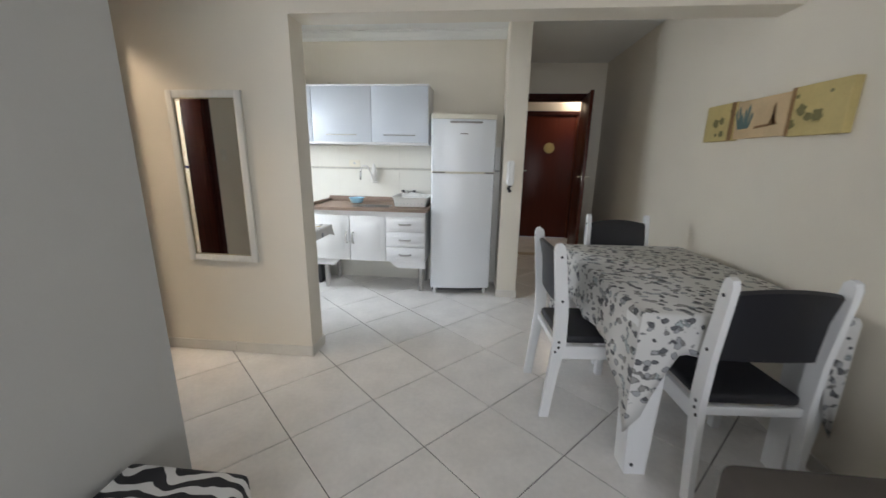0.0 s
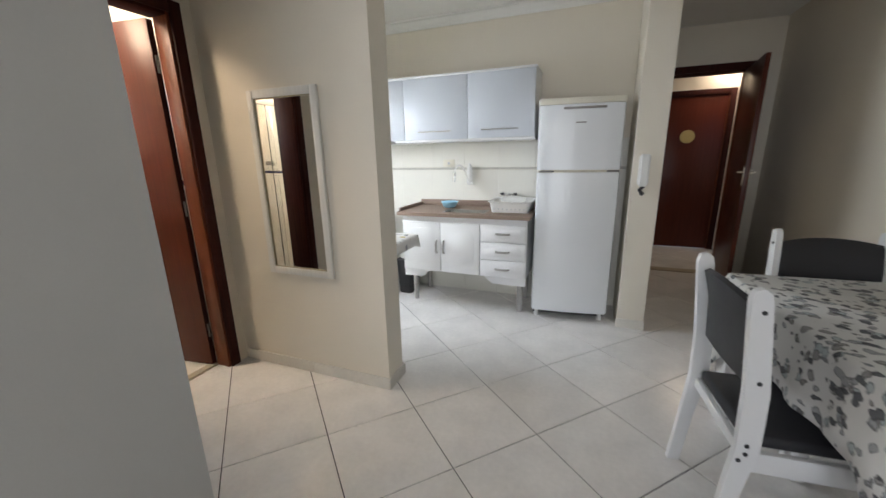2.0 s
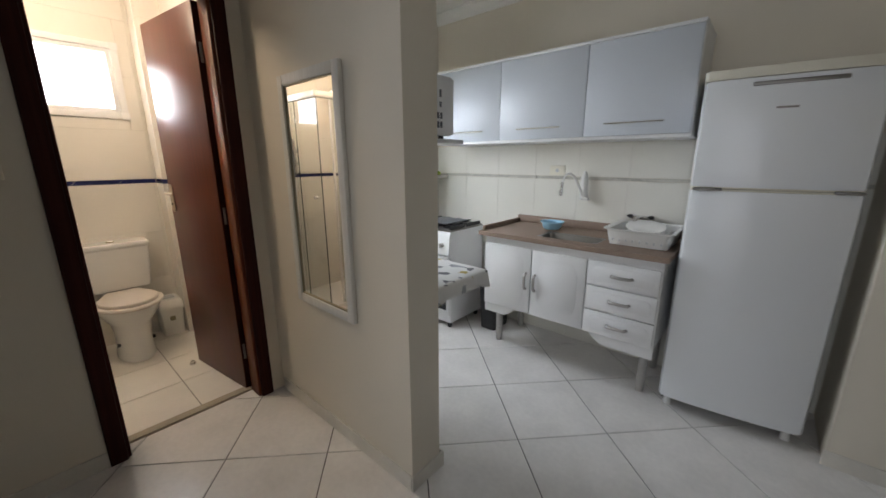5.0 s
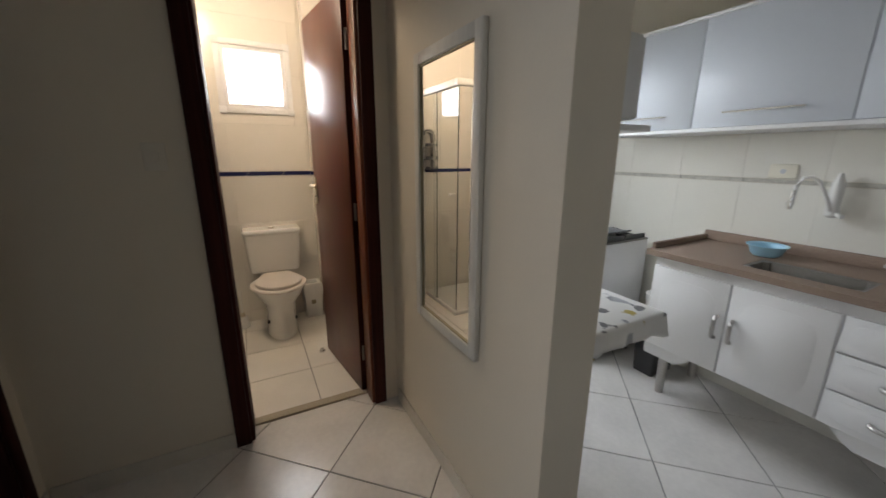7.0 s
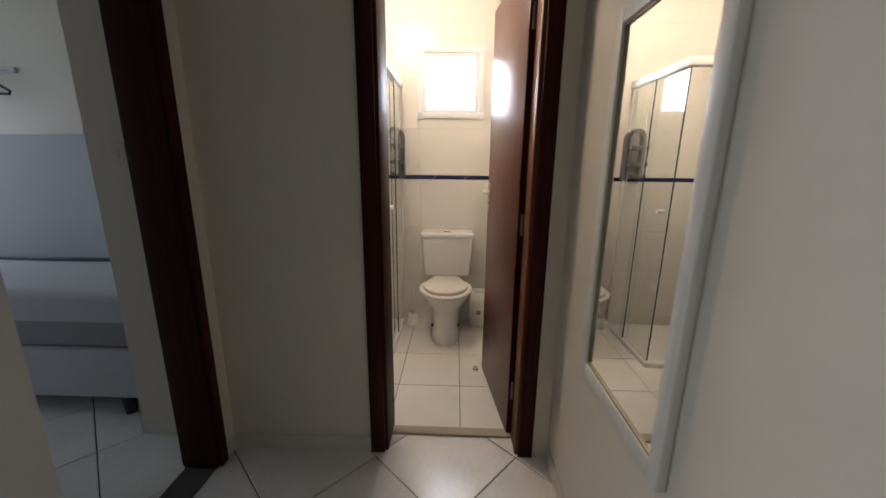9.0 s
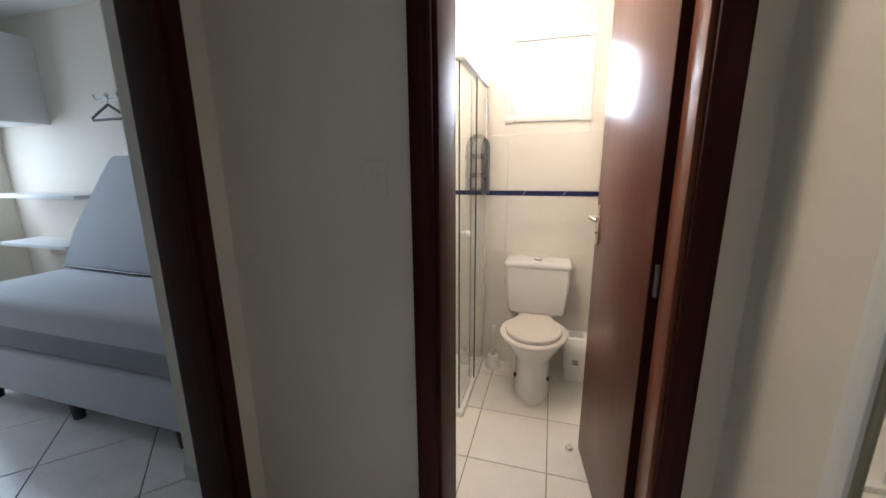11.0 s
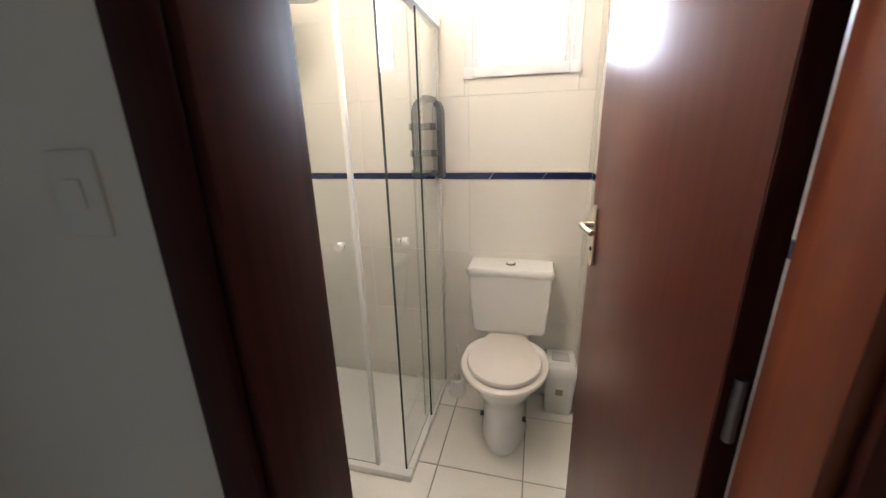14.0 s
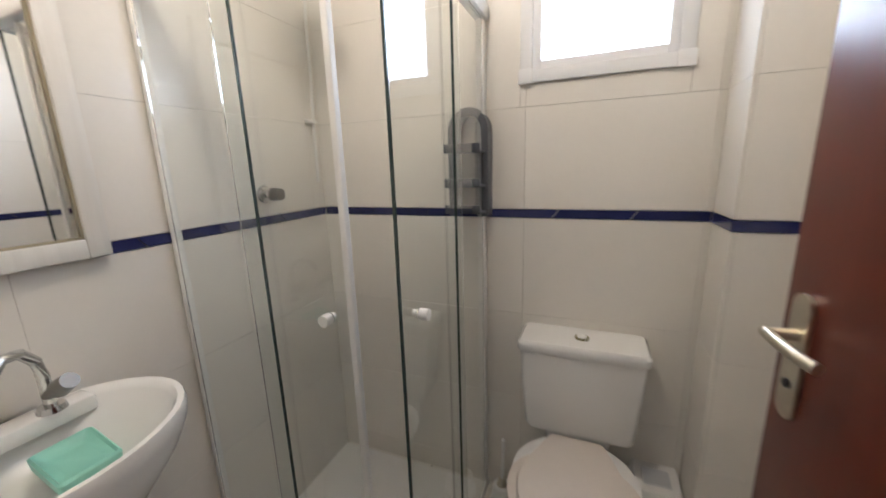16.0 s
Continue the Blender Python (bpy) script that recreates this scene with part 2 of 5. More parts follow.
structure("wall_east", boxes((1.92, 2.07, -2.5, 5.65, 0, H)), PAINT, "long cream living room wall", "wall")
structure("wall_living_south", boxes((-0.86, -0.65, -2.65, -2.5, 0, H), (1.35, 2.07, -2.65, -2.5, 0, H), (-0.65, 1.35, -2.65, -2.5, 2.2, H)), PAINT, "cream wall around the balcony opening", "wall")
structure("wall_bedroom_south", boxes((-3.12, -2.8, -2.55, -2.4, 0, H), (-1.6, -0.86, -2.55, -2.4, 0, H), (-2.8, -1.6, -2.55, -2.4, 0, 0.95), (-2.8, -1.6, -2.55, -2.4, 2.1, H)), PAINT, "pale bedroom wall around the window", "wall")
structure("wall_bedroom_west", boxes((-3.12, -2.97, -2.4, 0.90, 0, H)), PAINT, "pale bedroom wall behind the bed", "wall")
structure("wall_landing", boxes((0.2, 1.02, 6.95, 7.1, 0, H), (1.93, 2.9, 6.95, 7.1, 0, H), (1.02, 1.93, 6.95, 7.1, 2.04, H), (0.2, 0.35, 5.8, 6.95, 0, H), (2.75, 2.9, 5.8, 6.95, 0, H)), PAINT, "pale landing wall outside the flat", "wall")
structure("beam", boxes((-0.705, 1.92, 2.64, 2.82, 2.09, H)), PAINT, "cream plastered ceiling beam over the room opening", "beam")
structure("ceiling", boxes((-3.65, 2.9, -2.65, 7.1, H, H + 0.12)), CEIL, "white painted plaster ceiling", "ceiling")
floor = structure("floor", boxes((-3.65, 2.9, -2.65, 7.1, -0.12, -0.005)), GROUT, "pale stone-look ceramic floor tiles laid diagonally", "floor")
bath_floor = structure("floor_bathroom", boxes((-3.305, -1.96, 1.05, 2.65, -0.006, -0.002)), GROUT_B, "white square ceramic bathroom floor tiles", "floor")

# ---------- more materials ----------
def print_cloth(name, ground, inks, scale, cut=0.36, edged=False, rough_edge=0.75):
    """White cloth printed with scattered ragged motifs in several inks."""
    m = material(name, ground, 0.75, vary=0.04, scale=4, bump=0.1, fine=400)
    n, l = m.node_tree.nodes, m.node_tree.links
    b = n["Principled BSDF"]
    co = n.new("ShaderNodeTexCoord")
    rag = n.new("ShaderNodeTexNoise")
    rag.inputs["Scale"].default_value, rag.inputs["Detail"].default_value = scale * 2.2, 5
    last = [s.from_socket for s in l if s.to_socket == b.inputs["Base Color"]][0]
    for k, ink in enumerate(inks):
        mp, vor = n.new("ShaderNodeMapping"), n.new("ShaderNodeTexVoronoi")
        mp.inputs["Location"].default_value = (3.1 * k, 1.7 * k, 0.9 * k)
        mp.inputs["Rotation"].default_value = (0.2, 0.3, 0.9 * k + 0.4)
        mp.inputs["Scale"].default_value = (1.0, 1.7 - 0.3 * k, 1.2)
        vor.inputs["Scale"].default_value = scale * (1 + 0.23 * k)
        add, less, mix = n.new("ShaderNodeMath"), n.new("ShaderNodeMapRange"), n.new("ShaderNodeMix")
        add.operation = "MULTIPLY_ADD"
        add.inputs[1].default_value = rough_edge
        less.inputs["From Min"].default_value, less.inputs["From Max"].default_value = cut + 0.48 * rough_edge, cut + 0.48 * rough_edge - 0.06
        mix.data_type = "RGBA"
        mix.inputs["B"].default_value = (*ink, 1)
        if edged:
            tones = n.new("ShaderNodeValToRGB")
            dark = [0.5 * c for c in ink]
            tones.color_ramp.elements[0].position, tones.color_ramp.elements[0].color = 0.30, (*dark, 1)
            tones.color_ramp.elements[1].position, tones.color_ramp.elements[1].color = 0.40, (*ink, 1)
            for at, shade in ((cut + 0.48 * rough_edge - 0.12, ink), (cut + 0.48 * rough_edge - 0.09, dark)):
                tones.color_ramp.elements.new(at).color = (*shade, 1)
            l.new(add.outputs[0], tones.inputs["Fac"]), l.new(tones.outputs["Color"], mix.inputs["B"])
        l.new(co.outputs["Object"], mp.inputs["Vector"]), l.new(mp.outputs[0], vor.inputs["Vector"]), l.new(mp.outputs[0], rag.inputs["Vector"])
        l.new(rag.outputs["Fac"], add.inputs[0]), l.new(vor.outputs["Distance"], add.inputs[2])
        l.new(add.outputs[0], less.inputs["Value"]), l.new(less.outputs[0], mix.inputs["Factor"])
        l.new(last, mix.inputs["A"]), l.new(mix.outputs["Result"], b.inputs["Base Color"])
        last = mix.outputs["Result"]
    return m


def stripes(name, a, c, scale):
    """Wavy zebra stripes."""
    m = material(name, a, 0.7, bump=0.15, fine=300)
    n, l = m.node_tree.nodes, m.node_tree.links
    b = n["Principled BSDF"]
    co, wave, step, mix = n.new("ShaderNodeTexCoord"), n.new("ShaderNodeTexWave"), n.new("ShaderNodeMapRange"), n.new("ShaderNodeMix")
    wave.inputs["Scale"].default_value, wave.inputs["Distortion"].default_value, wave.inputs["Detail"].default_value = scale, 11.0, 1.5
    wave.inputs["Detail Scale"].default_value, wave.bands_direction = 1.1, "Y"
    step.inputs["From Min"].default_value, step.inputs["From Max"].default_value = 0.46, 0.54
    mix.data_type = "RGBA"
    mix.inputs["A"].default_value, mix.inputs["B"].default_value = (*a, 1), (*c, 1)
    l.new(co.outputs["Object"], wave.inputs["Vector"]), l.new(wave.outputs["Fac"], step.inputs["Value"])
    l.new(step.outputs[0], mix.inputs["Factor"]), l.new(mix.outputs["Result"], b.inputs["Base Color"])
    return m


CLOTH = print_cloth("butterfly_cloth", (0.66, 0.65, 0.63), [(0.42, 0.46, 0.47), (0.30, 0.29, 0.28), (0.36, 0.36, 0.37), (0.13, 0.13, 0.14)], 11.5, 0.30, True, 1.05)
FLORAL = print_cloth("floral_cloth", (0.80, 0.79, 0.77), [(0.40, 0.41, 0.43), (0.50, 0.39, 0.12), (0.20, 0.20, 0.21)], 6.0, 0.24, False, 1.5)
ZEBRA = stripes("zebra_print", (0.78, 0.77, 0.76), (0.02, 0.02, 0.025), 6.0)
GRANITE = print_cloth("brown_granite", (0.28, 0.20, 0.155), [(0.19, 0.13, 0.10), (0.38, 0.29, 0.23)], 120, 0.25)
GRANITE.node_tree.nodes["Principled BSDF"].inputs["Roughness"].default_value = 0.3
STONE = print_cloth("threshold_granite", (0.42, 0.36, 0.27), [(0.30, 0.25, 0.18), (0.52, 0.47, 0.38)], 110, 0.25)
STEEL = material("stainless_steel", (0.27, 0.255, 0.24), 0.42, metal=1.0, vary=0.08, scale=14, bump=0.05)
BRASS = material("worn_brass", (0.66, 0.60, 0.48), 0.36, metal=1.0, vary=0.1, scale=20)
NAVY = material("navy_listello", (0.022, 0.026, 0.10), 0.18, vary=0.1, scale=12, coat=0.4, spread=0.1)
TRIMTILE = material("kitchen_listello", (0.50, 0.48, 0.42), 0.35, vary=0.3, scale=45, fine=160)
PLASTIC = material("white_plastic", (0.80, 0.79, 0.76), 0.35, vary=0.03)
GREYPL = material("grey_plastic", (0.115, 0.12, 0.135), 0.4, vary=0.08)
BLUEPL = material("blue_plastic", (0.38, 0.68, 0.86), 0.3, vary=0.05)
TEAL = material("mint_plastic", (0.28, 0.60, 0.49), 0.35, vary=0.06)
GREENC = material("green_cloth", (0.35, 0.47, 0.06), 0.8, vary=0.2, scale=20, bump=0.3)
SHEET = material("white_bed_sheet", (0.66, 0.68, 0.72), 0.85, vary=0.04, scale=3, bump=0.15, fine=200)
DENIM = material("grey_mattress_cloth", (0.36, 0.38, 0.41), 0.85, vary=0.06, scale=4, bump=0.2, fine=250)
TAUPE = material("taupe_upholstery", (0.10, 0.085, 0.075), 0.85, vary=0.15, scale=6, bump=0.3, fine=250)
SWITCHW = material("yellowed_switch_plastic", (0.73, 0.69, 0.605), 0.55, vary=0.03)
LIDPL = material("beige_seat_plastic", (0.66, 0.60, 0.54), 0.42, vary=0.04)
CREAM = material("cream_seal", (0.78, 0.74, 0.62), 0.5, vary=0.05)
BOARD = material("tan_picture_board", (0.52, 0.41, 0.17), 0.6, vary=0.12, scale=9, bump=0.1, fine=60)
TANBOARD = material("peach_picture_board", (0.58, 0.42, 0.24), 0.6, vary=0.12, scale=9, bump=0.1, fine=60)
BROWNINK = material("brown_motif_paint", (0.24, 0.13, 0.05), 0.6, vary=0.2, scale=30)
OLIVE = material("dark_motif_paint", (0.16, 0.14, 0.05), 0.6, vary=0.2)
TEALINK = material("teal_motif_paint", (0.10, 0.16, 0.15), 0.6, vary=0.2)
ALU = material("grey_leg_metal", (0.48, 0.46, 0.44), 0.4, metal=0.6, vary=0.08)
GREYLITE = material("pale_grey_plastic", (0.55, 0.56, 0.57), 0.5, vary=0.05)
FROST = plain_glass("frosted_glass", (0.97, 0.98, 0.98), 0.35)
OVENGLASS = material("dark_oven_glass", (0.012, 0.013, 0.015), 0.08, vary=0.1, coat=0.5)
OUTSIDE = glow("bright_overcast_outside", (1.0, 1.0, 1.0), 6.0)


# ---------- doors, windows, trim ----------
def casing_set(name, label, axis, wall0, wall1, a, b, top, width=0.058, proud=0.016, both=True):
    """A timber door lining with casings on both faces; the opening runs from a to b."""
    ob = thing(name, label, "door frame", kind="structure")

    def put(nm, u0, u1, w0, w1, z0, z1):
        bm = bmesh.new()
        box(bm, *((w0, w1, u0, u1) if axis == "x" else (u0, u1, w0, w1)), z0, z1, bevel=0.004)
        # Casing tone doubles as painted shade on the unlit jamb; hinge jamb is painted lit.
        part(nm, bm, JAMBWOOD_LIT if nm == "hinge_jamb" else CASING, ob)
    for u0, u1 in ((a, a + 0.022), (b - 0.022, b)):
        put("jamb" if u0 == a else "hinge_jamb", u0, u1, wall0 + (0.001 if both else -0.052 if u0 == a else 0.021), wall1 - 0.001, 0.0, top)
    if not both:
        put("casing", a - 0.05, a - 0.0005, wall0 - 0.052, wall0 - 0.009, 0.0, top)
    put("head", a + 0.022, b - 0.022, wall0 + 0.001, wall1 - 0.001, top - 0.022, top)
    for w0, w1 in ((wall1, wall1 + proud), (wall0 - proud, wall0))[:1 + both]:
        put("casing", a - width, a + 0.008, w0, w1, 0.0, top + width)
        put("casing", b - 0.008, b + width, w0, w1, 0.0, top + width)
        put("casing", a + 0.008, b - 0.008, w0, w1, top - 0.008, top + width)
    return ob


casing_set("door_frame_bathroom", "dark reddish varnished timber frame around the bathroom doorway", "x", -1.96, -1.83, 1.890, 2.515, 2.10, 0.055, 0.016, False)
casing_set("door_frame_bedroom", "dark reddish varnished timber frame around the bedroom doorway", "y", 1.04, 1.19, -1.712, -0.95, 2.10, 0.038)
casing_set("door_frame_entrance", "dark varnished timber frame around the entrance doorway", "y", 5.65, 5.80, 0.93, 1.695, 2.10)


def lever(parent, x, z, side):
    """A lever handle on a long rounded plate, on the face y = side * 0.0175 of a leaf."""
    y0 = side * 0.018
    plate = [(x + 0.017 * math.cos(t), z + 0.017 * math.sin(t) + (0.066 if math.sin(t) > 0 else -0.066)) for t in [2 * math.pi * (k + 0.5) / 20 for k in range(20)]]
    bm = bmesh.new()
    prism(bm, plate, "y", y0, y0 + side * 0.005)
    p = part("handle_plate", bm, BRASS, parent, "brass handle plate")
    bm = bmesh.new()
    rod(bm, (x, y0, z + 0.03), (x, y0 + side * 0.034, z + 0.03), 0.008)
    tube(bm, [(x - 0.005, y0 + side * 0.034, z + 0.03), (x + 0.024, y0 + side * 0.037, z + 0.03), (x + 0.058, y0 + side * 0.035, z + 0.028), (x + 0.078, y0 + side * 0.029, z + 0.026)], 0.0075)
    part("lever", bm, BRASS, p, "brass lever handle")
    bm = bmesh.new()
    rod(bm, (x, y0 + side * 0.004, z - 0.035), (x, y0 + side * 0.008, z - 0.035), 0.006)
    part("keyhole", bm, DARK, p)


def door_leaf(name, label, width, height, m, handle=True):
    """A flush leaf hinged at its local origin, running along +x."""
    ob = thing(name, label, "door", m)
    bm = bmesh.new()
    box(bm, 0.0, width, -0.0175, 0.0175, 0.008, height, bevel=0.002)
    part("leaf", bm, DOORWOOD, ob)
    # Thin darker strip on the leaf's hinge edge, in the casing tone.
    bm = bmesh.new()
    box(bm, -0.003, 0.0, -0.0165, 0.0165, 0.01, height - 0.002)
    part("hinge_edge", bm, CASING, ob, "dark strip on the hinge edge")
    if handle:
        lever(ob, width - 0.038, 1.118, 1), lever(ob, width - 0.038, 1.118, -1)
    for z in (0.25, 1.05, 1.85):
        bm = bmesh.new()
        rod(bm, (-0.006, 0, z - 0.045), (-0.006, 0, z + 0.045), 0.007)
        part("hinge", bm, STEEL, ob, "dark steel hinge")
    return ob


def turned(parent):
    """Levers point back to the hinge side."""
    for p in parent.children:
        if p.name.startswith("handle_plate"):
            for c in p.children:
                if c.name.startswith("lever"):
                    x = 2 * (parent_width[parent.name] - 0.038)
                    c.matrix_local = Matrix.Translation((x, 0, 0)) @ Matrix.Diagonal((-1, 1, 1, 1))


parent_width = {}
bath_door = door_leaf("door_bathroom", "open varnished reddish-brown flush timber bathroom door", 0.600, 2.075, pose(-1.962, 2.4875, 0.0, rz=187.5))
parent_width[bath_door.name] = 0.600
turned(bath_door)
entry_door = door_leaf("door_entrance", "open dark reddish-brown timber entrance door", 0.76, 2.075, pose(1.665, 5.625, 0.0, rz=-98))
parent_width[entry_door.name] = 0.76
turned(entry_door)
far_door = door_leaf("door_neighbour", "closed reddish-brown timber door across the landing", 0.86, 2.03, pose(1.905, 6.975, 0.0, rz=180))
parent_width[far_door.name] = 0.86
turned(far_door)
bm = bmesh.new()
rod(bm, (1.51, 6.957, 1.52), (1.51, 6.947, 1.52), 0.085, 40)
tagged(mesh_object("door_plaque", bm, BOARD), "round pale cream plaque hung on the landing door", "plaque")
casing_set("door_frame_neighbour", "dark timber frame around the door across the landing", "y", 6.95, 7.1, 1.02, 1.93, 2.04)

# Door stop on the bathroom floor by the leaf's tip.
bm = bmesh.new()
rod(bm, (-2.53, 2.350, 0.0), (-2.53, 2.350, 0.012), 0.02, 16)
rod(bm, (-2.53, 2.350, 0.012), (-2.53, 2.350, 0.026), 0.013, 16, 0.012)
tagged(mesh_object("door_stop", bm, CHROME), "small round steel door stop on the bathroom floor", "door stop")

structure("threshold_bathroom", boxes((-1.985, -1.935, 1.906, 2.492, 0.0, 0.012)), STONE, "speckled beige granite sill in the bathroom doorway", "threshold")
structure("threshold_bedroom", boxes((-1.689, -0.973, 1.05, 1.18, 0.0, 0.004)), GROUT, "dark joint strip across the bedroom doorway", "threshold")
structure("threshold_entrance", boxes((0.953, 1.672, 5.66, 5.79, 0.0, 0.008)), STONE, "grey stone sill in the entrance doorway", "threshold")


def window_unit(name, label, axis, w0, w1, a, b, z0, z1, glass, halves=1, frame=0.03, trim=0.0):
    ob = thing(name, label, "window", kind="structure")

    def put(nm, mat, u0, u1, v0, v1, k0, k1, bevel=0.002):
        bm = bmesh.new()
        box(bm, *((v0, v1, u0, u1) if axis == "x" else (u0, u1, v0, v1)), k0, k1, bevel=bevel)
        return part(nm, bm, mat, ob)
    put("window_frame", WHITE, a, a + frame, w0, w1, z0, z1), put("window_frame", WHITE, b - frame, b, w0, w1, z0, z1)
    put("window_frame", WHITE, a + frame, b - frame, w0, w1, z1 - frame, z1), put("window_frame", WHITE, a + frame, b - frame, w0, w1, z0, z0 + frame)
    step = (b - a - 2 * frame) / halves
    mid = (w0 + w1) / 2
    for k in range(halves):
        u = a + frame + k * step
        pane = put("pane", glass, u + 0.001, u + step - 0.001, mid - 0.002, mid + 0.002, z0 + frame + 0.001, z1 - frame - 0.001, 0)
        pane.visible_shadow = False
        if k:
            put("mullion", WHITE, u - 0.015, u + 0.015, mid + 0.004, mid + 0.02, z0 + frame, z1 - frame)
    if trim:
        t0, t1 = (w1, w1 + 0.012)
        put("window_trim", WHITE, a - trim, a, t0, t1, z0 - trim, z1 + trim), put("window_trim", WHITE, b, b + trim, t0, t1, z0 - trim, z1 + trim)
        for u in (a - trim, b):
            for v in (z0 - trim, z1):
                put("corner_block", WHITE, u - 0.004, u + trim + 0.004, t1 + 0.0005, t1 + 0.006, v - 0.004, v + trim + 0.004)
        put("window_trim", WHITE, a, b, t0, t1, z0 - trim, z0), put("window_trim", WHITE, a, b, t0, t1, z1, z1 + trim)
    return ob


window_unit("window_1", "small high white aluminium bathroom window with bright daylight", "x", -3.375, -3.295, 1.944, 2.360, 1.664, 2.078, FROST, 1, 0.028, 0.038)
window_unit("window_2", "white aluminium kitchen window over the worktop height", "x", -2.24, -2.15, 2.97, 3.73, 1.22, 2.05, GLASS, 2)
window_unit("window_3", "white sliding balcony door behind the living room", "y", -2.62, -2.54, -0.65, 1.35, 0.0, 2.2, GLASS, 2, 0.05)
window_unit("window_4", "white sliding bedroom window", "y", -2.52, -2.44, -2.8, -1.6, 0.95, 2.1, GLASS, 2, 0.04)
bm = bmesh.new()
box(bm, -3.92, -3.9, 1.0, 3.3, 0.9, 3.1)
tagged(mesh_object("backdrop", bm, OUTSIDE), "plain bright overcast sky outside the bathroom window", "backdrop", kind="structure")


# ---------- skirting and mouldings ----------
def skirting(name, runs):
    ob = thing(name, "low cream ceramic tile skirting along the wall", "skirting", kind="structure")
    for x0, x1, y0, y1 in runs:
        along = x1 - x0 > y1 - y0
        n = max(1, round(max(x1 - x0, y1 - y0) / 0.46))
        for k in range(n):
            bm = bmesh.new()
            if along:
                w = (x1 - x0) / n
                box(bm, x0 + k * w + 0.001, x0 + (k + 1) * w - 0.001, y0, y1, 0.0, 0.075, bevel=0.002, seg=1)
            else:
                w = (y1 - y0) / n
                box(bm, x0, x1, y0 + k * w + 0.001, y0 + (k + 1) * w - 0.001, 0.0, 0.075, bevel=0.002, seg=1)
            part("skirting_tile", bm, SKIRT, ob)


SKIRT = material("skirting_tile", (0.72, 0.68, 0.61), 0.35, vary=0.08, scale=7, spread=0.03)
E9 = 0.009
skirting("baseboard_corridor", [(-1.80, -0.705, 2.64 - E9, 2.64), (-0.705, -0.705 + E9, 2.64 - E9, 2.82 + E9), (-1.83, -1.83 + E9, 1.19 + E9, 1.845),
                                (-1.83 + E9, -1.752, 1.19, 1.19 + E9), (-2.10, -0.705, 2.82, 2.82 + E9)])
skirting("baseboard_living", [(-0.711, -0.711 + E9, -2.5, 1.573), (-0.86, -0.711 + E9, 1.573, 1.573 + E9), (1.92 - E9, 1.92, -2.5, 5.65)])
skirting("baseboard_hall", [(0.59 - E9, 0.775 + E9, 3.95 - E9, 3.95), (0.775, 0.775 + E9, 3.95, 5.65)])
skirting("baseboard_bedroom", [(-1.89, -1.89 + E9, 0.70, 1.02), (-2.10, -1.89 + E9, 0.70 - E9, 0.70), (-2.97, -2.97 + E9, -2.4, 0.9)])

bm = bmesh.new()
cove = [(0.0, 0.0), (0.0, -0.075), (0.012, -0.075), (0.018, -0.05), (0.05, -0.018), (0.075, -0.012), (0.075, 0.0)]
loft(bm, [[(-2.12, 4.40 - u, H + v) for u, v in cove], [(0.59, 4.40 - u, H + v) for u, v in cove]])
structure("trim_kitchen_cornice", bm, CEIL, "white plaster cornice under the kitchen ceiling", "cornice")
bm = bmesh.new()
loft(bm, [[(-3.28 + u, 1.05, H + v) for u, v in cove], [(-3.28 + u, 2.64, H + v) for u, v in cove]])
structure("trim_bath_cornice", bm, CEIL, "white plaster cornice under the bathroom ceiling", "cornice")
structure("wall_chase", boxes((-3.28, -3.118, 2.496, 2.65, 0, H)), BATHTILE, "tiled pipe chase in the bathroom corner", "wall")


# ---------- living room ----------
def framed_mirror(name, label, w, h, m, bar=0.042):
    """Hung with its back on the local plane y = 0, facing -y."""
    ob = thing(name, label, "mirror", m)
    for x0, x1, z0, z1 in ((0, bar, 0, h), (w - bar, w, 0, h), (bar, w - bar, 0, bar), (bar, w - bar, h - bar, h)):
        bm = bmesh.new()
        box(bm, x0, x1, -0.022, -0.001, z0, z1, bevel=0.004)
        part("frame_bar", bm, FRAMEW, ob, "white frame")
    bm = bmesh.new()
    for x0, x1, z0, z1 in ((bar, bar + 0.006, bar, h - bar), (w - bar - 0.006, w - bar, bar, h - bar), (bar, w - bar, bar, bar + 0.006), (bar, w - bar, h - bar - 0.006, h - bar)):
        box(bm, x0, x1, -0.015, -0.004, z0, z1)
    part("inner_edge", bm, GILT, ob, "thin darker inner edge")
    bm = bmesh.new()
    box(bm, bar - 0.005, w - bar + 0.005, -0.010, -0.004, bar - 0.005, h - bar + 0.005)
    part("glass", bm, MIRROR, ob, "mirror glass")
    return ob


FRAMEW = wood("white_frame_wood", (0.70, 0.68, 0.63), (0.78, 0.76, 0.71), 0.4, coat=0.0)
GILT = material("dull_gilt", (0.34, 0.30, 0.20), 0.4, metal=0.4, vary=0.1)
framed_mirror("wall_mirror_tall", "tall white-framed mirror hung on the cream wall", 0.470, 1.040, pose(-1.490, 2.64, 0.658))


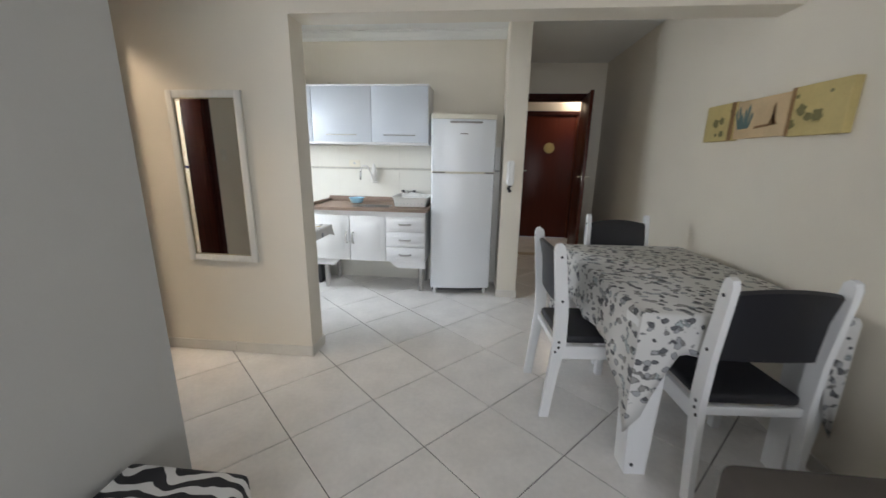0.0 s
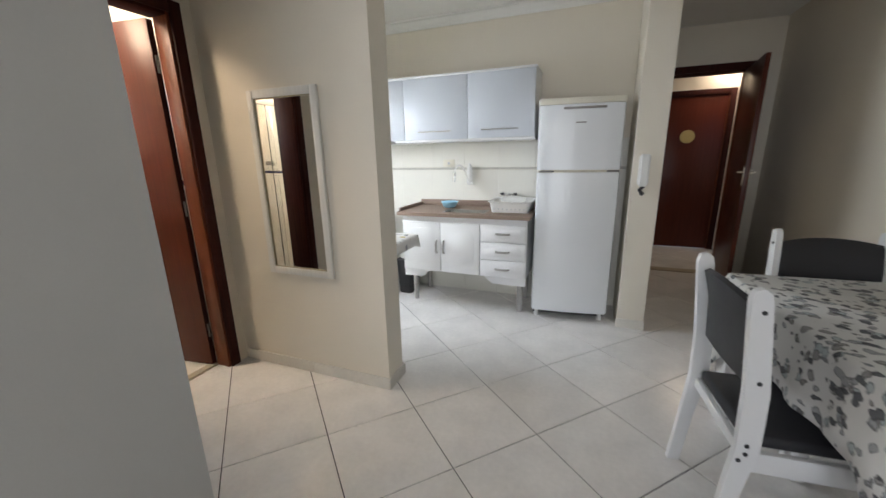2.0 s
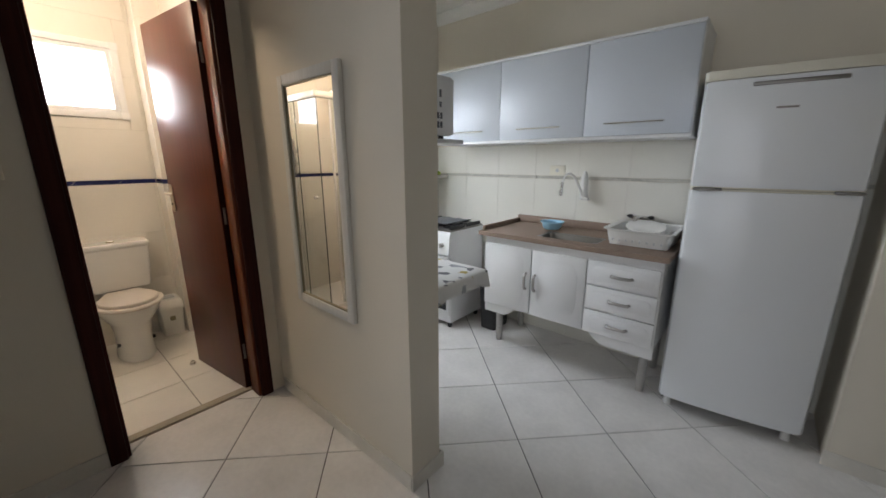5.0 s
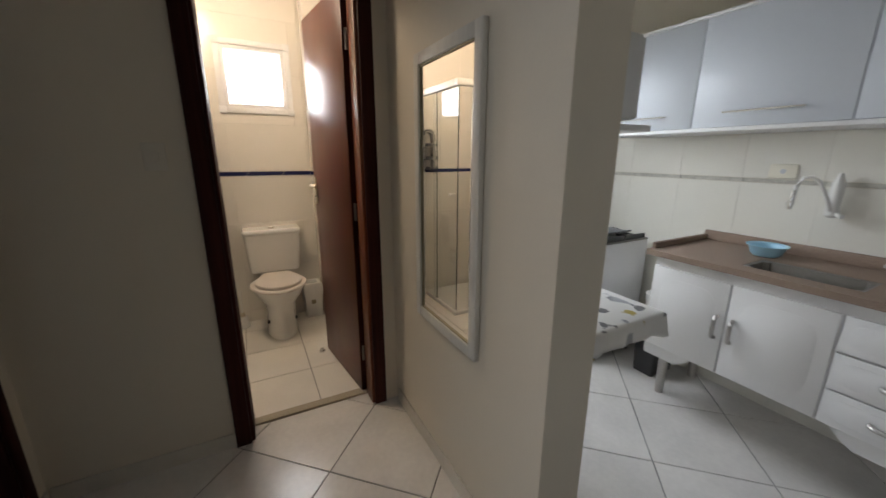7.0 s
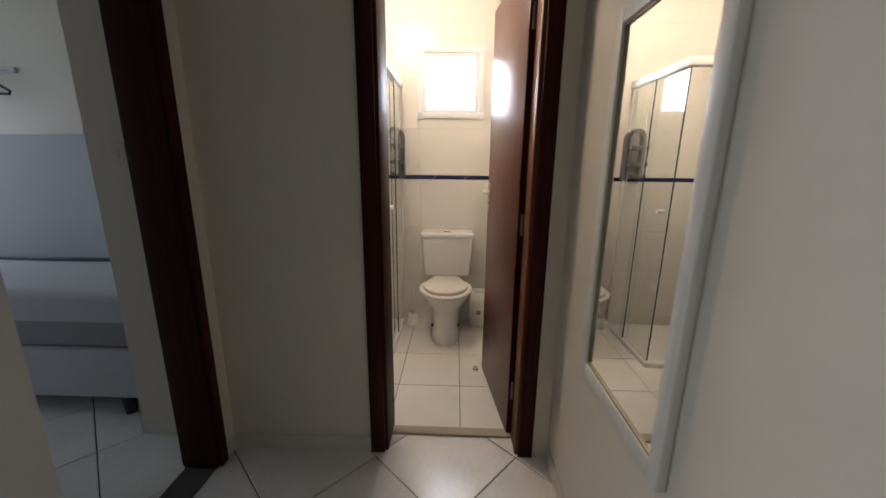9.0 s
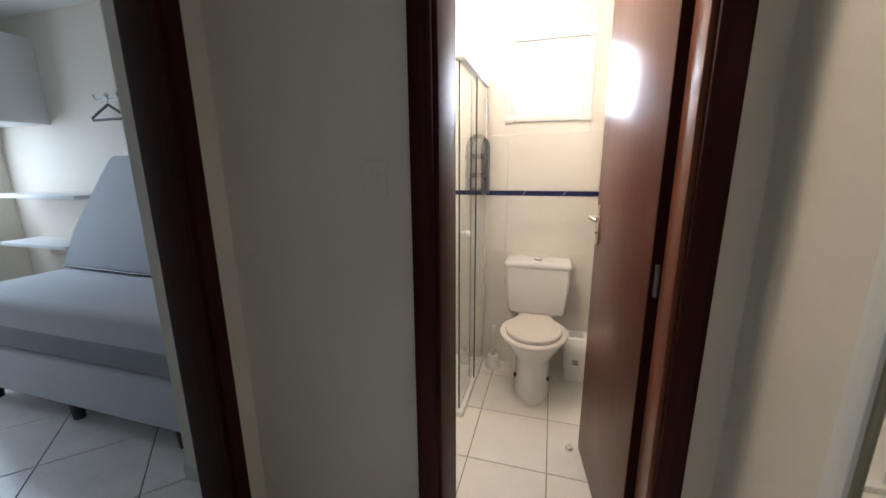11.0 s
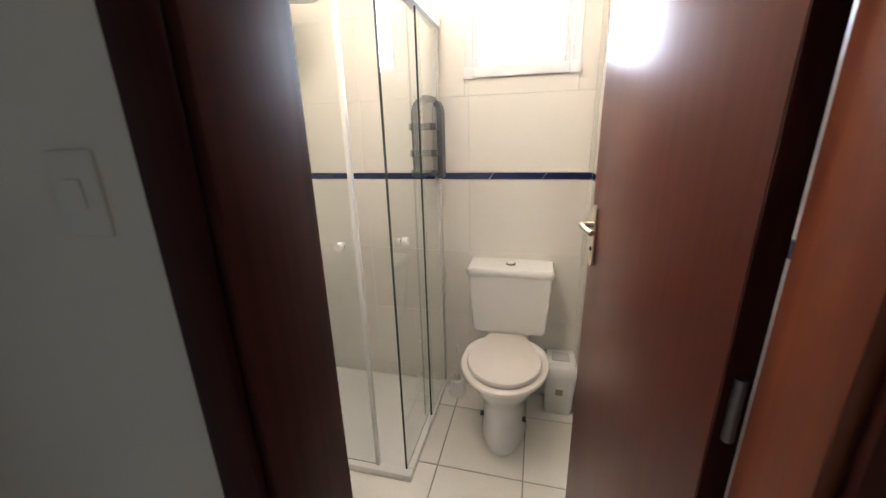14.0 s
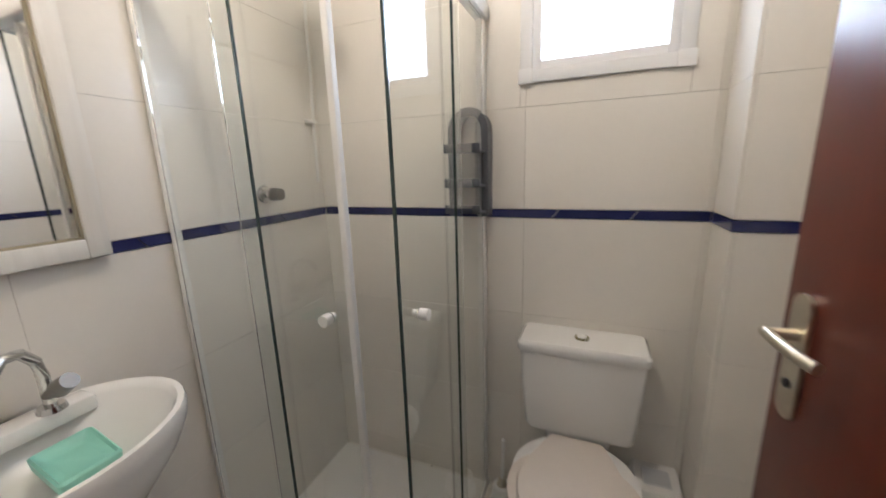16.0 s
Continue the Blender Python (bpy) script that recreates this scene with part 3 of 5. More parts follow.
def chair_build(name, m):
    """Faces +y; origin on the floor under the middle of the back."""
    ob = thing(name, "white wooden dining chair with black padded seat and back", "chair", m, group="chairs round the dining table")
    w = 0.205
    for side in (-1, 1):
        x0, x1 = side * w - 0.013, side * w + 0.013
        prof = [(-0.085, 0.0), (-0.038, 0.0), (-0.012, 0.24), (0.018, 0.43), (0.012, 0.62), (-0.026, 0.905), (-0.034, 0.94), (-0.053, 0.955),
                (-0.074, 0.947), (-0.082, 0.92), (-0.052, 0.62), (-0.046, 0.43), (-0.062, 0.24)]
        bm = bmesh.new()
        prism(bm, prof, "x", x0, x1)
        post = part("back_post", bm, WHITE, ob)
        for y, z in ((-0.046, 0.885), (-0.022, 0.66), (-0.02, 0.44), (-0.02, 0.41), (-0.035, 0.385)):
            bm = bmesh.new()
            rod(bm, (side * (w + 0.012), y, z), (side * (w + 0.016), y, z), 0.007, 10)
            part("screw_cap", bm, DARK, post, "dark screw cap")
        bm = bmesh.new()
        box(bm, side * w - 0.02, side * w + 0.02, 0.37, 0.41, 0.0, 0.43, bevel=0.004)
        part("front_leg", bm, WHITE, ob)
        bm = bmesh.new()
        box(bm, side * w - 0.011, side * w + 0.011, 0.0, 0.37, 0.345, 0.417, bevel=0.003)
        part("side_rail", bm, WHITE, ob)
    bm = bmesh.new()
    box(bm, -w + 0.014, w - 0.014, 0.378, 0.402, 0.345, 0.417, bevel=0.003)
    part("front_rail", bm, WHITE, ob)
    bm = bmesh.new()
    box(bm, -w + 0.014, w - 0.014, -0.028, -0.008, 0.38, 0.417, bevel=0.003)
    part("back_rail", bm, WHITE, ob)
    bm = bmesh.new()
    box(bm, -w + 0.014, w - 0.014, -0.012, 0.425, 0.418, 0.462, bevel=0.016, seg=3)
    part("seat", bm, BLACK, ob, "black padded seat")
    bm = bmesh.new()
    rows = []
    for k in range(9):
        x = -w + 0.014 + (2 * w - 0.028) * k / 8
        bow = 0.022 * (1 - (2 * k / 8 - 1) ** 2)
        rows.append([(x, 0.012 - bow * 0.5, 0.615), (x, 0.0 - bow, 0.78), (x, -0.030 - bow, 0.885 + bow), (x, -0.042 - bow, 0.895 + bow), (x, -0.056 - bow, 0.885 + bow), (x, -0.03 - bow, 0.78), (x, -0.018 - bow * 0.5, 0.615)])
    loft(bm, rows)
    part("backrest", bm, BLACK, ob, "black padded backrest")
    return ob


chair = chair_build("dining_chair", pose(0.817, 2.43, 0, rz=-85.2))
copy_thing(chair, pose(1.47, 1.84, 0, rz=4))
copy_thing(chair, pose(1.40, 3.19, 0, rz=182))

TABLE = pose(1.405, 2.475, 0, rz=4)
table = thing("dining_table", "white wooden dining table under a printed cloth", "table", TABLE)
bm = bmesh.new()
box(bm, -0.405, 0.405, -0.58, 0.58, 0.735, 0.762, bevel=0.004)
part("tabletop", bm, WHITE, table)
for cx, cy, sx, sy in ((-0.335, -0.525, 1, 1), (0.335, -0.525, -1, 1), (-0.335, 0.525, 1, -1), (0.335, 0.525, -1, -1)):
    bm = bmesh.new()
    loft(bm, [[(cx + a * 0.045, cy + b * 0.05, 0.0) for a, b in ((-1, -1), (1, -1), (1, 1), (-1, 1))],
              [(cx + a * 0.075 - sx * 0.01, cy + b * 0.05, 0.735) for a, b in ((-1, -1), (1, -1), (1, 1), (-1, 1))]])
    leg = part("leg", bm, WHITE, table)
    bm = bmesh.new()
    rod(bm, (cx - 0.02, cy - 0.051, 0.05), (cx - 0.02, cy - 0.055, 0.05), 0.008, 10)
    part("screw_cap", bm, DARK, leg, "dark screw cap")
for y0, y1 in ((-0.54, -0.51), (0.51, 0.54)):
    bm = bmesh.new()
    box(bm, -0.25, 0.25, y0, y1, 0.655, 0.734, bevel=0.003)
    part("apron", bm, WHITE, table)


def tablecloth(name, label, mat, x0, x1, y0, y1, z, drop, corner, wave, thick=0.003):
    """A cloth over a rectangular top: flat above, waving flaps, pointed corners."""
    per = []
    n = 26
    for k in range(n):
        per.append((x0 + (x1 - x0) * k / n, y0, 0, -1, k / n))
    for k in range(n):
        per.append((x1, y0 + (y1 - y0) * k / n, 1, 0, k / n))
    for k in range(n):
        per.append((x1 - (x1 - x0) * k / n, y1, 0, 1, k / n))
    for k in range(n):
        per.append((x0, y1 - (y1 - y0) * k / n, -1, 0, k / n))
    lines = [[], [], [], [], [], []]
    for i, (x, y, nx, ny, u) in enumerate(per):
        near = min(u, 1 - u)
        side = 1 if nx else 0
        fall = drop[side] + corner * max(0.0, 1 - near / 0.20) ** 1.3 + (max(drop) - drop[side]) * max(0.0, 1 - near / 0.15)
        fold = wave * (math.sin(i * 0.9) + 0.6 * math.sin(i * 1.7 + 1))
        lines[0].append((x, y, z))
        for j, f in enumerate((0.03, 0.25, 0.5, 0.75, 1.0)):
            out = 0.008 + (0.012 + fold) * f
            if u == 0:
                px, py = per[i - 1][2], per[i - 1][3]
                dx, dy = (nx + px) * 0.8, (ny + py) * 0.8
            else:
                dx, dy = nx, ny
            lines[j + 1].append((x + dx * out, y + dy * out, z - 0.004 - fall * f))
    bm = bmesh.new()
    rows = loft(bm, lines, cap=False)
    bm.faces.new(rows[0])
    ob = mesh_object(name, bm, mat, 60)
    sol = ob.modifiers.new("thickness", "SOLIDIFY")
    sol.thickness = thick
    sol.offset = 1.0
    return tagged(ob, label, "tablecloth")


tablecloth("tablecloth", "white tablecloth printed with grey and black butterflies", CLOTH, -0.407, 0.407, -0.582, 0.582, 0.7645, (0.165, 0.245), 0.28, 0.011).matrix_world = TABLE

pouf = thing("pouf", "square zebra-print upholstered pouf beside the wall", "pouf")
bm = bmesh.new()
box(bm, -0.69, -0.285, 0.93, 1.345, 0.0, 0.385, bevel=0.025, seg=3)
part("body", bm, ZEBRA, pouf)

ottoman = thing("sofa", "dark taupe upholstered sofa with rounded arm", "sofa")
bm = bmesh.new()
box(bm, 1.13, 1.90, 1.25, 1.47, 0.04, 0.475, bevel=0.04, seg=4)
part("armrest", bm, TAUPE, ottoman)
bm = bmesh.new()
box(bm, 1.15, 1.90, -0.5, 1.25, 0.04, 0.38, bevel=0.04, seg=3)
part("seat", bm, TAUPE, ottoman)
bm = bmesh.new()
box(bm, 1.68, 1.90, -0.5, 1.215, 0.36, 0.78, bevel=0.05, seg=3)
part("backrest", bm, TAUPE, ottoman)
for y in (-0.4, 1.38):
    for x in (1.26, 1.84):
        bm = bmesh.new()
        rod(bm, (x, y, 0), (x, y, 0.05), 0.02)
        part("foot", bm, DARK, ottoman)

picture = thing("wall_picture", "three-panel tan wooden picture with dark painted flowers", "picture", pose(0, -0.04, -0.011))
for n, (y0, y1, z0, z1, dx) in enumerate(((2.985, 3.27, 1.478, 1.70, 0.012), (2.58, 2.985, 1.485, 1.695, 0.004), (2.275, 2.58, 1.478, 1.705, 0.012))):
    bm = bmesh.new()
    box(bm, 1.892 - dx, 1.919, y0, y1, z0, z1, bevel=0.004)
    panel = part("panel", bm, TANBOARD if n == 1 else BOARD, picture)
    face = 1.892 - dx
    if n != 1:
        # Dark strip where the raised panel meets the middle one.
        e0, e1 = (y0, y0 + 0.035) if n == 0 else (y1 - 0.022, y1)
        bm = bmesh.new()
        box(bm, face - 0.003, face + 0.001, e0, e1, z0 + 0.001, z1 - 0.001)
        part("edge_strip", bm, BROWNINK, panel, "brown edge strip")
        spots = ((0.10, 0.77, 0.016), (0.40, 0.55, 0.022), (0.60, 0.50, 0.026), (0.36, 0.20, 0.020), (0.55, 0.18, 0.010)) if n == 0 else ((0.88, 0.80, 0.010), (0.76, 0.52, 0.026), (0.62, 0.37, 0.020), (0.46, 0.38, 0.028), (0.92, 0.24, 0.024), (0.30, 0.80, 0.008))
        for k, (u, v, size) in enumerate(spots):
            cy, cz = y0 + u * (y1 - y0), z0 + v * (z1 - z0)
            bm = bmesh.new()
            prism(bm, [(cy + size * (1 + 0.22 * math.sin(5 * t + k)) * math.cos(t), cz + size * (1 + 0.18 * math.cos(4 * t + k)) * math.sin(t)) for t in [2 * math.pi * q / 20 for q in range(20)]], "x", face - 0.0015, face + 0.001)
            part("motif", bm, OLIVE, panel, "dark painted flower")
    else:
        # Two tufts of brush strokes, one bluish black and one brown.
        strokes = [(0.72 + 0.035 * k, 0.28, 0.62 + 0.10 * ((k * 5) % 3), 0.012 * (k - 2), TEALINK) for k in range(6)] + [(0.20 + 0.03 * k, 0.30, 0.52 + 0.12 * ((k * 4) % 3), 0.014 * (2 - k), BROWNINK) for k in range(5)]
        for u, v0, v1, lean, ink in strokes:
            cy, za, zb = y0 + u * (y1 - y0), z0 + v0 * (z1 - z0), z0 + v1 * (z1 - z0)
            bm = bmesh.new()
            prism(bm, [(cy - 0.009, za), (cy + 0.009, za - 0.006), (cy + 0.010 + lean, zb - 0.01), (cy + lean, zb + 0.012), (cy - 0.008 + lean, zb - 0.014)], "x", face - 0.0015, face + 0.001)
            part("motif", bm, ink, panel, "dark painted brush stroke")
        bm = bmesh.new()
        prism(bm, [(y0 + 0.12, z0 + 0.055), (y0 + 0.24, z0 + 0.048), (y0 + 0.23, z0 + 0.062), (y0 + 0.12, z0 + 0.068)], "x", face - 0.0015, face + 0.001)
        part("motif", bm, BROWNINK, panel, "brown painted line")

intercom = thing("intercom", "white wall intercom handset with a dark coiled cord", "intercom")
bm = bmesh.new()
box(bm, 0.625, 0.695, 3.925, 3.949, 1.11, 1.31, bevel=0.008)
part("base", bm, PLASTIC, intercom)
bm = bmesh.new()
loft(bm, [[(0.66 + a * w, 3.922 - b, z) for a, b in ((-1, 0.0), (1, 0.0), (0.8, d), (-0.8, d))] for z, w, d in ((1.10, 0.026, 0.03), (1.13, 0.029, 0.042), (1.18, 0.024, 0.03), (1.25, 0.024, 0.03), (1.29, 0.029, 0.042), (1.32, 0.026, 0.03))])
part("handset", bm, PLASTIC, intercom, "white handset")
bm = bmesh.new()
tube(bm, [(0.655 + 0.013 * math.cos(k * 1.1) + 0.008 * math.sin(k * 0.2), 3.925 + 0.013 * math.sin(k * 1.1), 1.11 - 0.0016 * k) for k in range(46)], 0.004, 6)
part("cord", bm, DARK, intercom, "dark coiled cord")


def switch_plate(name, label, m):
    ob = thing(name, label, "switch", m)
    bm = bmesh.new()
    box(bm, -0.036, 0.036, -0.005, 0.0, -0.05, 0.05, bevel=0.002)
    part("plate", bm, SWITCHW, ob)
    bm = bmesh.new()
    box(bm, -0.013, 0.013, -0.009, -0.0045, -0.018, 0.018, bevel=0.002)
    part("rocker", bm, SWITCHW, ob)
    return ob


switch_plate("light_switch", "white plastic light switch on the cream corridor wall", pose(-1.829, 1.723, 1.325, rz=90))
switch_plate("light_switch", "white plastic light switch on the bedroom wall end", pose(-1.889, 0.825, 1.325, rz=90))


# ---------- kitchen ----------
def bar_handle(parent, p0, p1, out, r=0.005, mat=None):
    """A bow handle between two fixings, standing off along out."""
    p0, p1, out = Vector(p0), Vector(p1), Vector(out)
    bm = bmesh.new()
    pts = [p0, p0 + out * 0.7 + (p1 - p0) * 0.04, p0 + out + (p1 - p0) * 0.14, p0 + out * 1.08 + (p1 - p0) * 0.5, p0 + out + (p1 - p0) * 0.86, p0 + out * 0.7 + (p1 - p0) * 0.96, p1]
    tube(bm, pts, r, 8)
    part("handle", bm, mat or CHROME, parent, "satin grey metal handle" if mat else "chrome handle")


fridge = thing("refrigerator", "tall white two-door refrigerator beside the wall end", "refrigerator", pose(0.222, 3.975, 0, rz=7))
bm = bmesh.new()
box(bm, -0.292, 0.292, 0.055, 0.345, 0.05, 1.68, bevel=0.01)
part("body", bm, FRIDGEW, fridge)
bow = [(-1.0, 0.0), (-0.97, -0.018), (-0.9, -0.026), (-0.5, -0.036), (0.0, -0.04), (0.5, -0.036), (0.9, -0.026), (0.97, -0.018), (1.0, 0.0), (1.0, 0.05), (-1.0, 0.05)]
for nm, z0, z1 in (("fridge_door", 0.075, 1.195), ("freezer_door", 1.213, 1.675)):
    bm = bmesh.new()
    loft(bm, [[(a * 0.296 * s, b * s, z) for a, b in bow] for z, s in ((z0, 0.985), (z0 + 0.008, 1.0), (z1 - 0.008, 1.0), (z1, 0.985))])
    d = part(nm, bm, FRIDGEW, fridge)
    bm = bmesh.new()
    loft(bm, [[(a * 0.29, b * 0.8 + 0.003, z) for a, b in bow] for z in ((z1 - 0.001, z1 + 0.008) if nm == "fridge_door" else (z0 - 0.008, z0 + 0.001))])
    part("edge_trim", bm, CREAM, d, "cream edge trim")
    bm = bmesh.new()
    if nm == "fridge_door":
        box(bm, -0.285, -0.17, -0.047, -0.02, z1 + 0.002, z1 + 0.014, bevel=0.004)
        part("handle_recess", bm, STEEL, d, "grey grip strip")
        bm = bmesh.new()
        box(bm, 0.20, 0.285, -0.047, -0.02, z1 + 0.002, z1 + 0.014, bevel=0.004)
    else:
        box(bm, -0.125, 0.165, -0.046, -0.03, z1 - 0.034, z1 - 0.018, bevel=0.004)
    part("handle_recess", bm, STEEL, d, "grey grip strip")
bm = bmesh.new()
loft(bm, [[(a * 0.298, b * 1.02, z) for a, b in [(u, v if v < 0.05 else 0.345) for u, v in bow]] for z in (1.678, 1.70, 1.718)])
part("top_cover", bm, CREAM, fridge, "cream plastic top cover")
bm = bmesh.new()
box(bm, -0.035, 0.035, -0.0415, -0.037, 1.545, 1.553)
part("badge", bm, STEEL, fridge, "small grey badge")
for x in (-0.25, 0.25):
    for y in (0.04, 0.3):
        bm = bmesh.new()
        rod(bm, (x, y, 0), (x, y, 0.055), 0.02, 12, 0.014)
        part("foot", bm, PLASTIC, fridge)
bm = bmesh.new()
box(bm, -0.28, 0.28, 0.06, 0.075, 0.02, 0.05)
part("plinth", bm, DARK, fridge, "dark kick plate")

# Base unit with the sink.
base = thing("sink_cabinet", "white kitchen base cabinet on legs with doors and drawers", "cabinet")
bm = bmesh.new()
box(bm, -1.212, -0.118, 3.878, 4.395, 0.335, 0.70)
box(bm, -1.212, -0.118, 3.878, 3.898, 0.70, 0.832)
box(bm, -1.212, -1.194, 3.898, 4.395, 0.70, 0.832)
box(bm, -0.136, -0.118, 3.898, 4.395, 0.70, 0.832)
part("body", bm, WHITE, base)


def arched(x0, x1, z0, z1, m=0.05, notch=0.05):
    """A raised field with cut-off corners, each cut bowed slightly outward."""
    pts = []
    for sx, sz in ((1, -1), (1, 1), (-1, 1), (-1, -1)):
        ex, ez = (x1 - m if sx > 0 else x0 + m), (z1 - m if sz > 0 else z0 + m)
        arc = [(ex - sx * notch * (1 - u), ez - sz * notch * u) for u in (0.0, 0.33, 0.67, 1.0)]
        bulge = [0.0, 0.012, 0.012, 0.0]
        arc = [(x + sx * k * notch / 0.07, z + sz * k * notch / 0.07) for (x, z), k in zip(arc, bulge)]
        pts += arc if sx * sz < 0 else arc[::-1]
    return pts


def panel_front(parent, nm, x0, x1, z0, z1, inset, notch):
    bm = bmesh.new()
    box(bm, x0 + 0.002, x1 - 0.002, 3.860, 3.877, z0, z1, bevel=0.004)
    d = part(nm, bm, WHITE, parent)
    bm = bmesh.new()
    o = [(p[0], p[1]) for p in arched(x0, x1, z0, z1, inset, notch)]
    cx, cz = (x0 + x1) / 2, (z0 + z1) / 2
    loft(bm, [[(u, 3.8605, v) for u, v in o], [(u, 3.8592, v) for u, v in o], [(cx + (u - cx) * 0.990, 3.8583, cz + (v - cz) * 0.986) for u, v in o]])
    part("raised_field", bm, WHITE, d)
    return d


for x0, x1, hx in ((-1.210, -0.853, -0.885), (-0.849, -0.500, -0.820)):
    d = panel_front(base, "door", x0, x1, 0.345, 0.782, 0.05, 0.07)
    bar_handle(d, (hx, 3.861, 0.515), (hx, 3.861, 0.62), (0, -0.024, 0), 0.009, ALU)
for z0, z1 in ((0.345, 0.484), (0.490, 0.634), (0.641, 0.782)):
    d = panel_front(base, "drawer", -0.496, -0.122, z0, z1, 0.026, 0.03)
    bar_handle(d, (-0.362, 3.861, (z0 + z1) / 2), (-0.256, 3.861, (z0 + z1) / 2), (0, -0.024, 0), 0.009, ALU)
for outline in ([(-1.212, 0.335), (-1.212, 0.275), (-1.045, 0.275), (-1.01, 0.298), (-0.97, 0.335)], [(-0.465, 0.335), (-0.425, 0.298), (-0.39, 0.275), (-0.118, 0.275), (-0.118, 0.335)]):
    bm = bmesh.new()
    prism(bm, outline, "y", 3.88, 3.896)
    part("apron", bm, WHITE, base)
for x in (-1.165, -0.18):
    for y in (4.01, 4.34):
        bm = bmesh.new()
        rod(bm, (x, y, 0), (x, y, 0.336), 0.022, 14, 0.028)
        part("leg", bm, ALU, base, "grey metal leg")

top = thing("worktop", "brown speckled granite worktop with upstand", "worktop")
bm = bmesh.new()
for d in ((-1.252, -0.862, 3.838, 4.395), (-0.482, -0.095, 3.838, 4.395), (-0.862, -0.482, 3.838, 3.93), (-0.862, -0.482, 4.13, 4.395)):
    box(bm, *d, 0.833, 0.862)
bmesh.ops.remove_doubles(bm, verts=bm.verts, dist=1e-5)
part("slab", bm, GRANITE, top)
bm = bmesh.new()
box(bm, -1.252, -0.095, 4.372, 4.395, 0.862, 0.915, bevel=0.003)
box(bm, -1.252, -1.232, 3.886, 4.370, 0.862, 0.892, bevel=0.003)
part("upstand", bm, GRANITE, top)
bm = bmesh.new()
ring = lambda i, z: [((-0.8615 + i) if a < 0 else (-0.4825 - i), (3.9305 + i) if b < 0 else (4.1295 - i), z) for a, b in ((-1, -1), (1, -1), (1, 1), (-1, 1))]
loft(bm, [ring(0.0, 0.861), ring(0.012, 0.858), ring(0.03, 0.75), ring(0.05, 0.735)], cap=False)
f = bm.faces.new([v for v in bm.verts if abs(v.co.z - 0.735) < 1e-4][:4])
bmesh.ops.bevel(bm, geom=[e for e in bm.edges if abs(e.verts[0].co.z - e.verts[1].co.z) > 0.05], offset=0.02, segments=3, affect="EDGES")
part("sink_bowl", bm, STEEL, top, "stainless steel sink bowl")

bm = bmesh.new()
prof = [(0.045, 0.0), (0.060, 0.012), (0.072, 0.045), (0.082, 0.052), (0.082, 0.056), (0.069, 0.052), (0.055, 0.016), (0.0005, 0.010)]
loft(bm, [[(r * math.cos(t), r * math.sin(t), z) for t in [2 * math.pi * k / 28 for k in range(28)]] for r, z in prof])
bowl = mesh_object("bowl", bm, BLUEPL)
bowl.matrix_world = pose(-0.889, 4.215, 0.863)
tagged(bowl, "small light blue plastic bowl on the worktop", "bowl")


def basket(name, label):
    ob = thing(name, label, "dish rack", pose(-0.285, 4.14, 0.863))
    bm = bmesh.new()
    shape = lambda w, d, z: [(sx * w + cx, sy * d + cy, z) for sx, sy, cx, cy in [(math.copysign(1, math.cos(t)), math.copysign(1, math.sin(t)), 0.03 * math.cos(t), 0.03 * math.sin(t)) for t in [2 * math.pi * (k + 0.5) / 24 for k in range(24)]]]
    loft(bm, [shape(0.12, 0.13, 0.004), shape(0.135, 0.145, 0.085), shape(0.15, 0.16, 0.092), shape(0.15, 0.16, 0.098), shape(0.128, 0.138, 0.092), shape(0.112, 0.122, 0.012)])
    part("tray", bm, PLASTIC, ob)
    for k in range(7):
        x = -0.12 + 0.04 * k
        bm = bmesh.new()
        tube(bm, [(x, -0.12, 0.012), (x, -0.12, 0.06), (x, -0.02, 0.075), (x, 0.02, 0.075), (x, 0.12, 0.06), (x, 0.12, 0.012)], 0.003, 6)
        part("rib", bm, PLASTIC, ob)
    for k in range(8):
        bm = bmesh.new()
        x = -0.122 + 0.035 * k
        box(bm, x - 0.003, x + 0.003, -0.1765, -0.1665, 0.028, 0.040)
        part("slot", bm, GREYLITE, ob)
    return ob


rack = basket("dish_rack", "white plastic dish drying rack on the worktop")
bm = bmesh.new()
loft(bm, [[(r * math.cos(t), r * math.sin(t), z) for t in [2 * math.pi * k / 28 for k in range(28)]] for r, z in ((0.055, 0.0), (0.10, 0.014), (0.105, 0.018), (0.10, 0.02), (0.055, 0.006), (0.001, 0.005))])
plate = mesh_object("plate", bm, CERAMIC)
plate.matrix_world = pose(-0.285, 4.15, 0.942, 12, 0, 10)
tagged(plate, "white plate lying in the dish rack", "plate")

tap = thing("wall_tap", "chrome wall tap with dark handles above the worktop", "tap")
bm = bmesh.new()
tube(bm, [(-0.42, 4.385, 0.975), (-0.31, 4.385, 0.972)], 0.013)
tube(bm, [(-0.365, 4.39, 0.972), (-0.365, 4.33, 0.985), (-0.365, 4.24, 0.985), (-0.365, 4.2, 0.97)], 0.010)
part("body", bm, CHROME, tap)
for x in (-0.425, -0.305):
    bm = bmesh.new()
    rod(bm, (x, 4.398, 0.975), (x, 4.345, 0.985), 0.012)
    rod(bm, (x - 0.016, 4.345, 0.985), (x + 0.016, 4.345, 0.993), 0.006)
    part("handle", bm, DARK, tap, "dark cross handle")

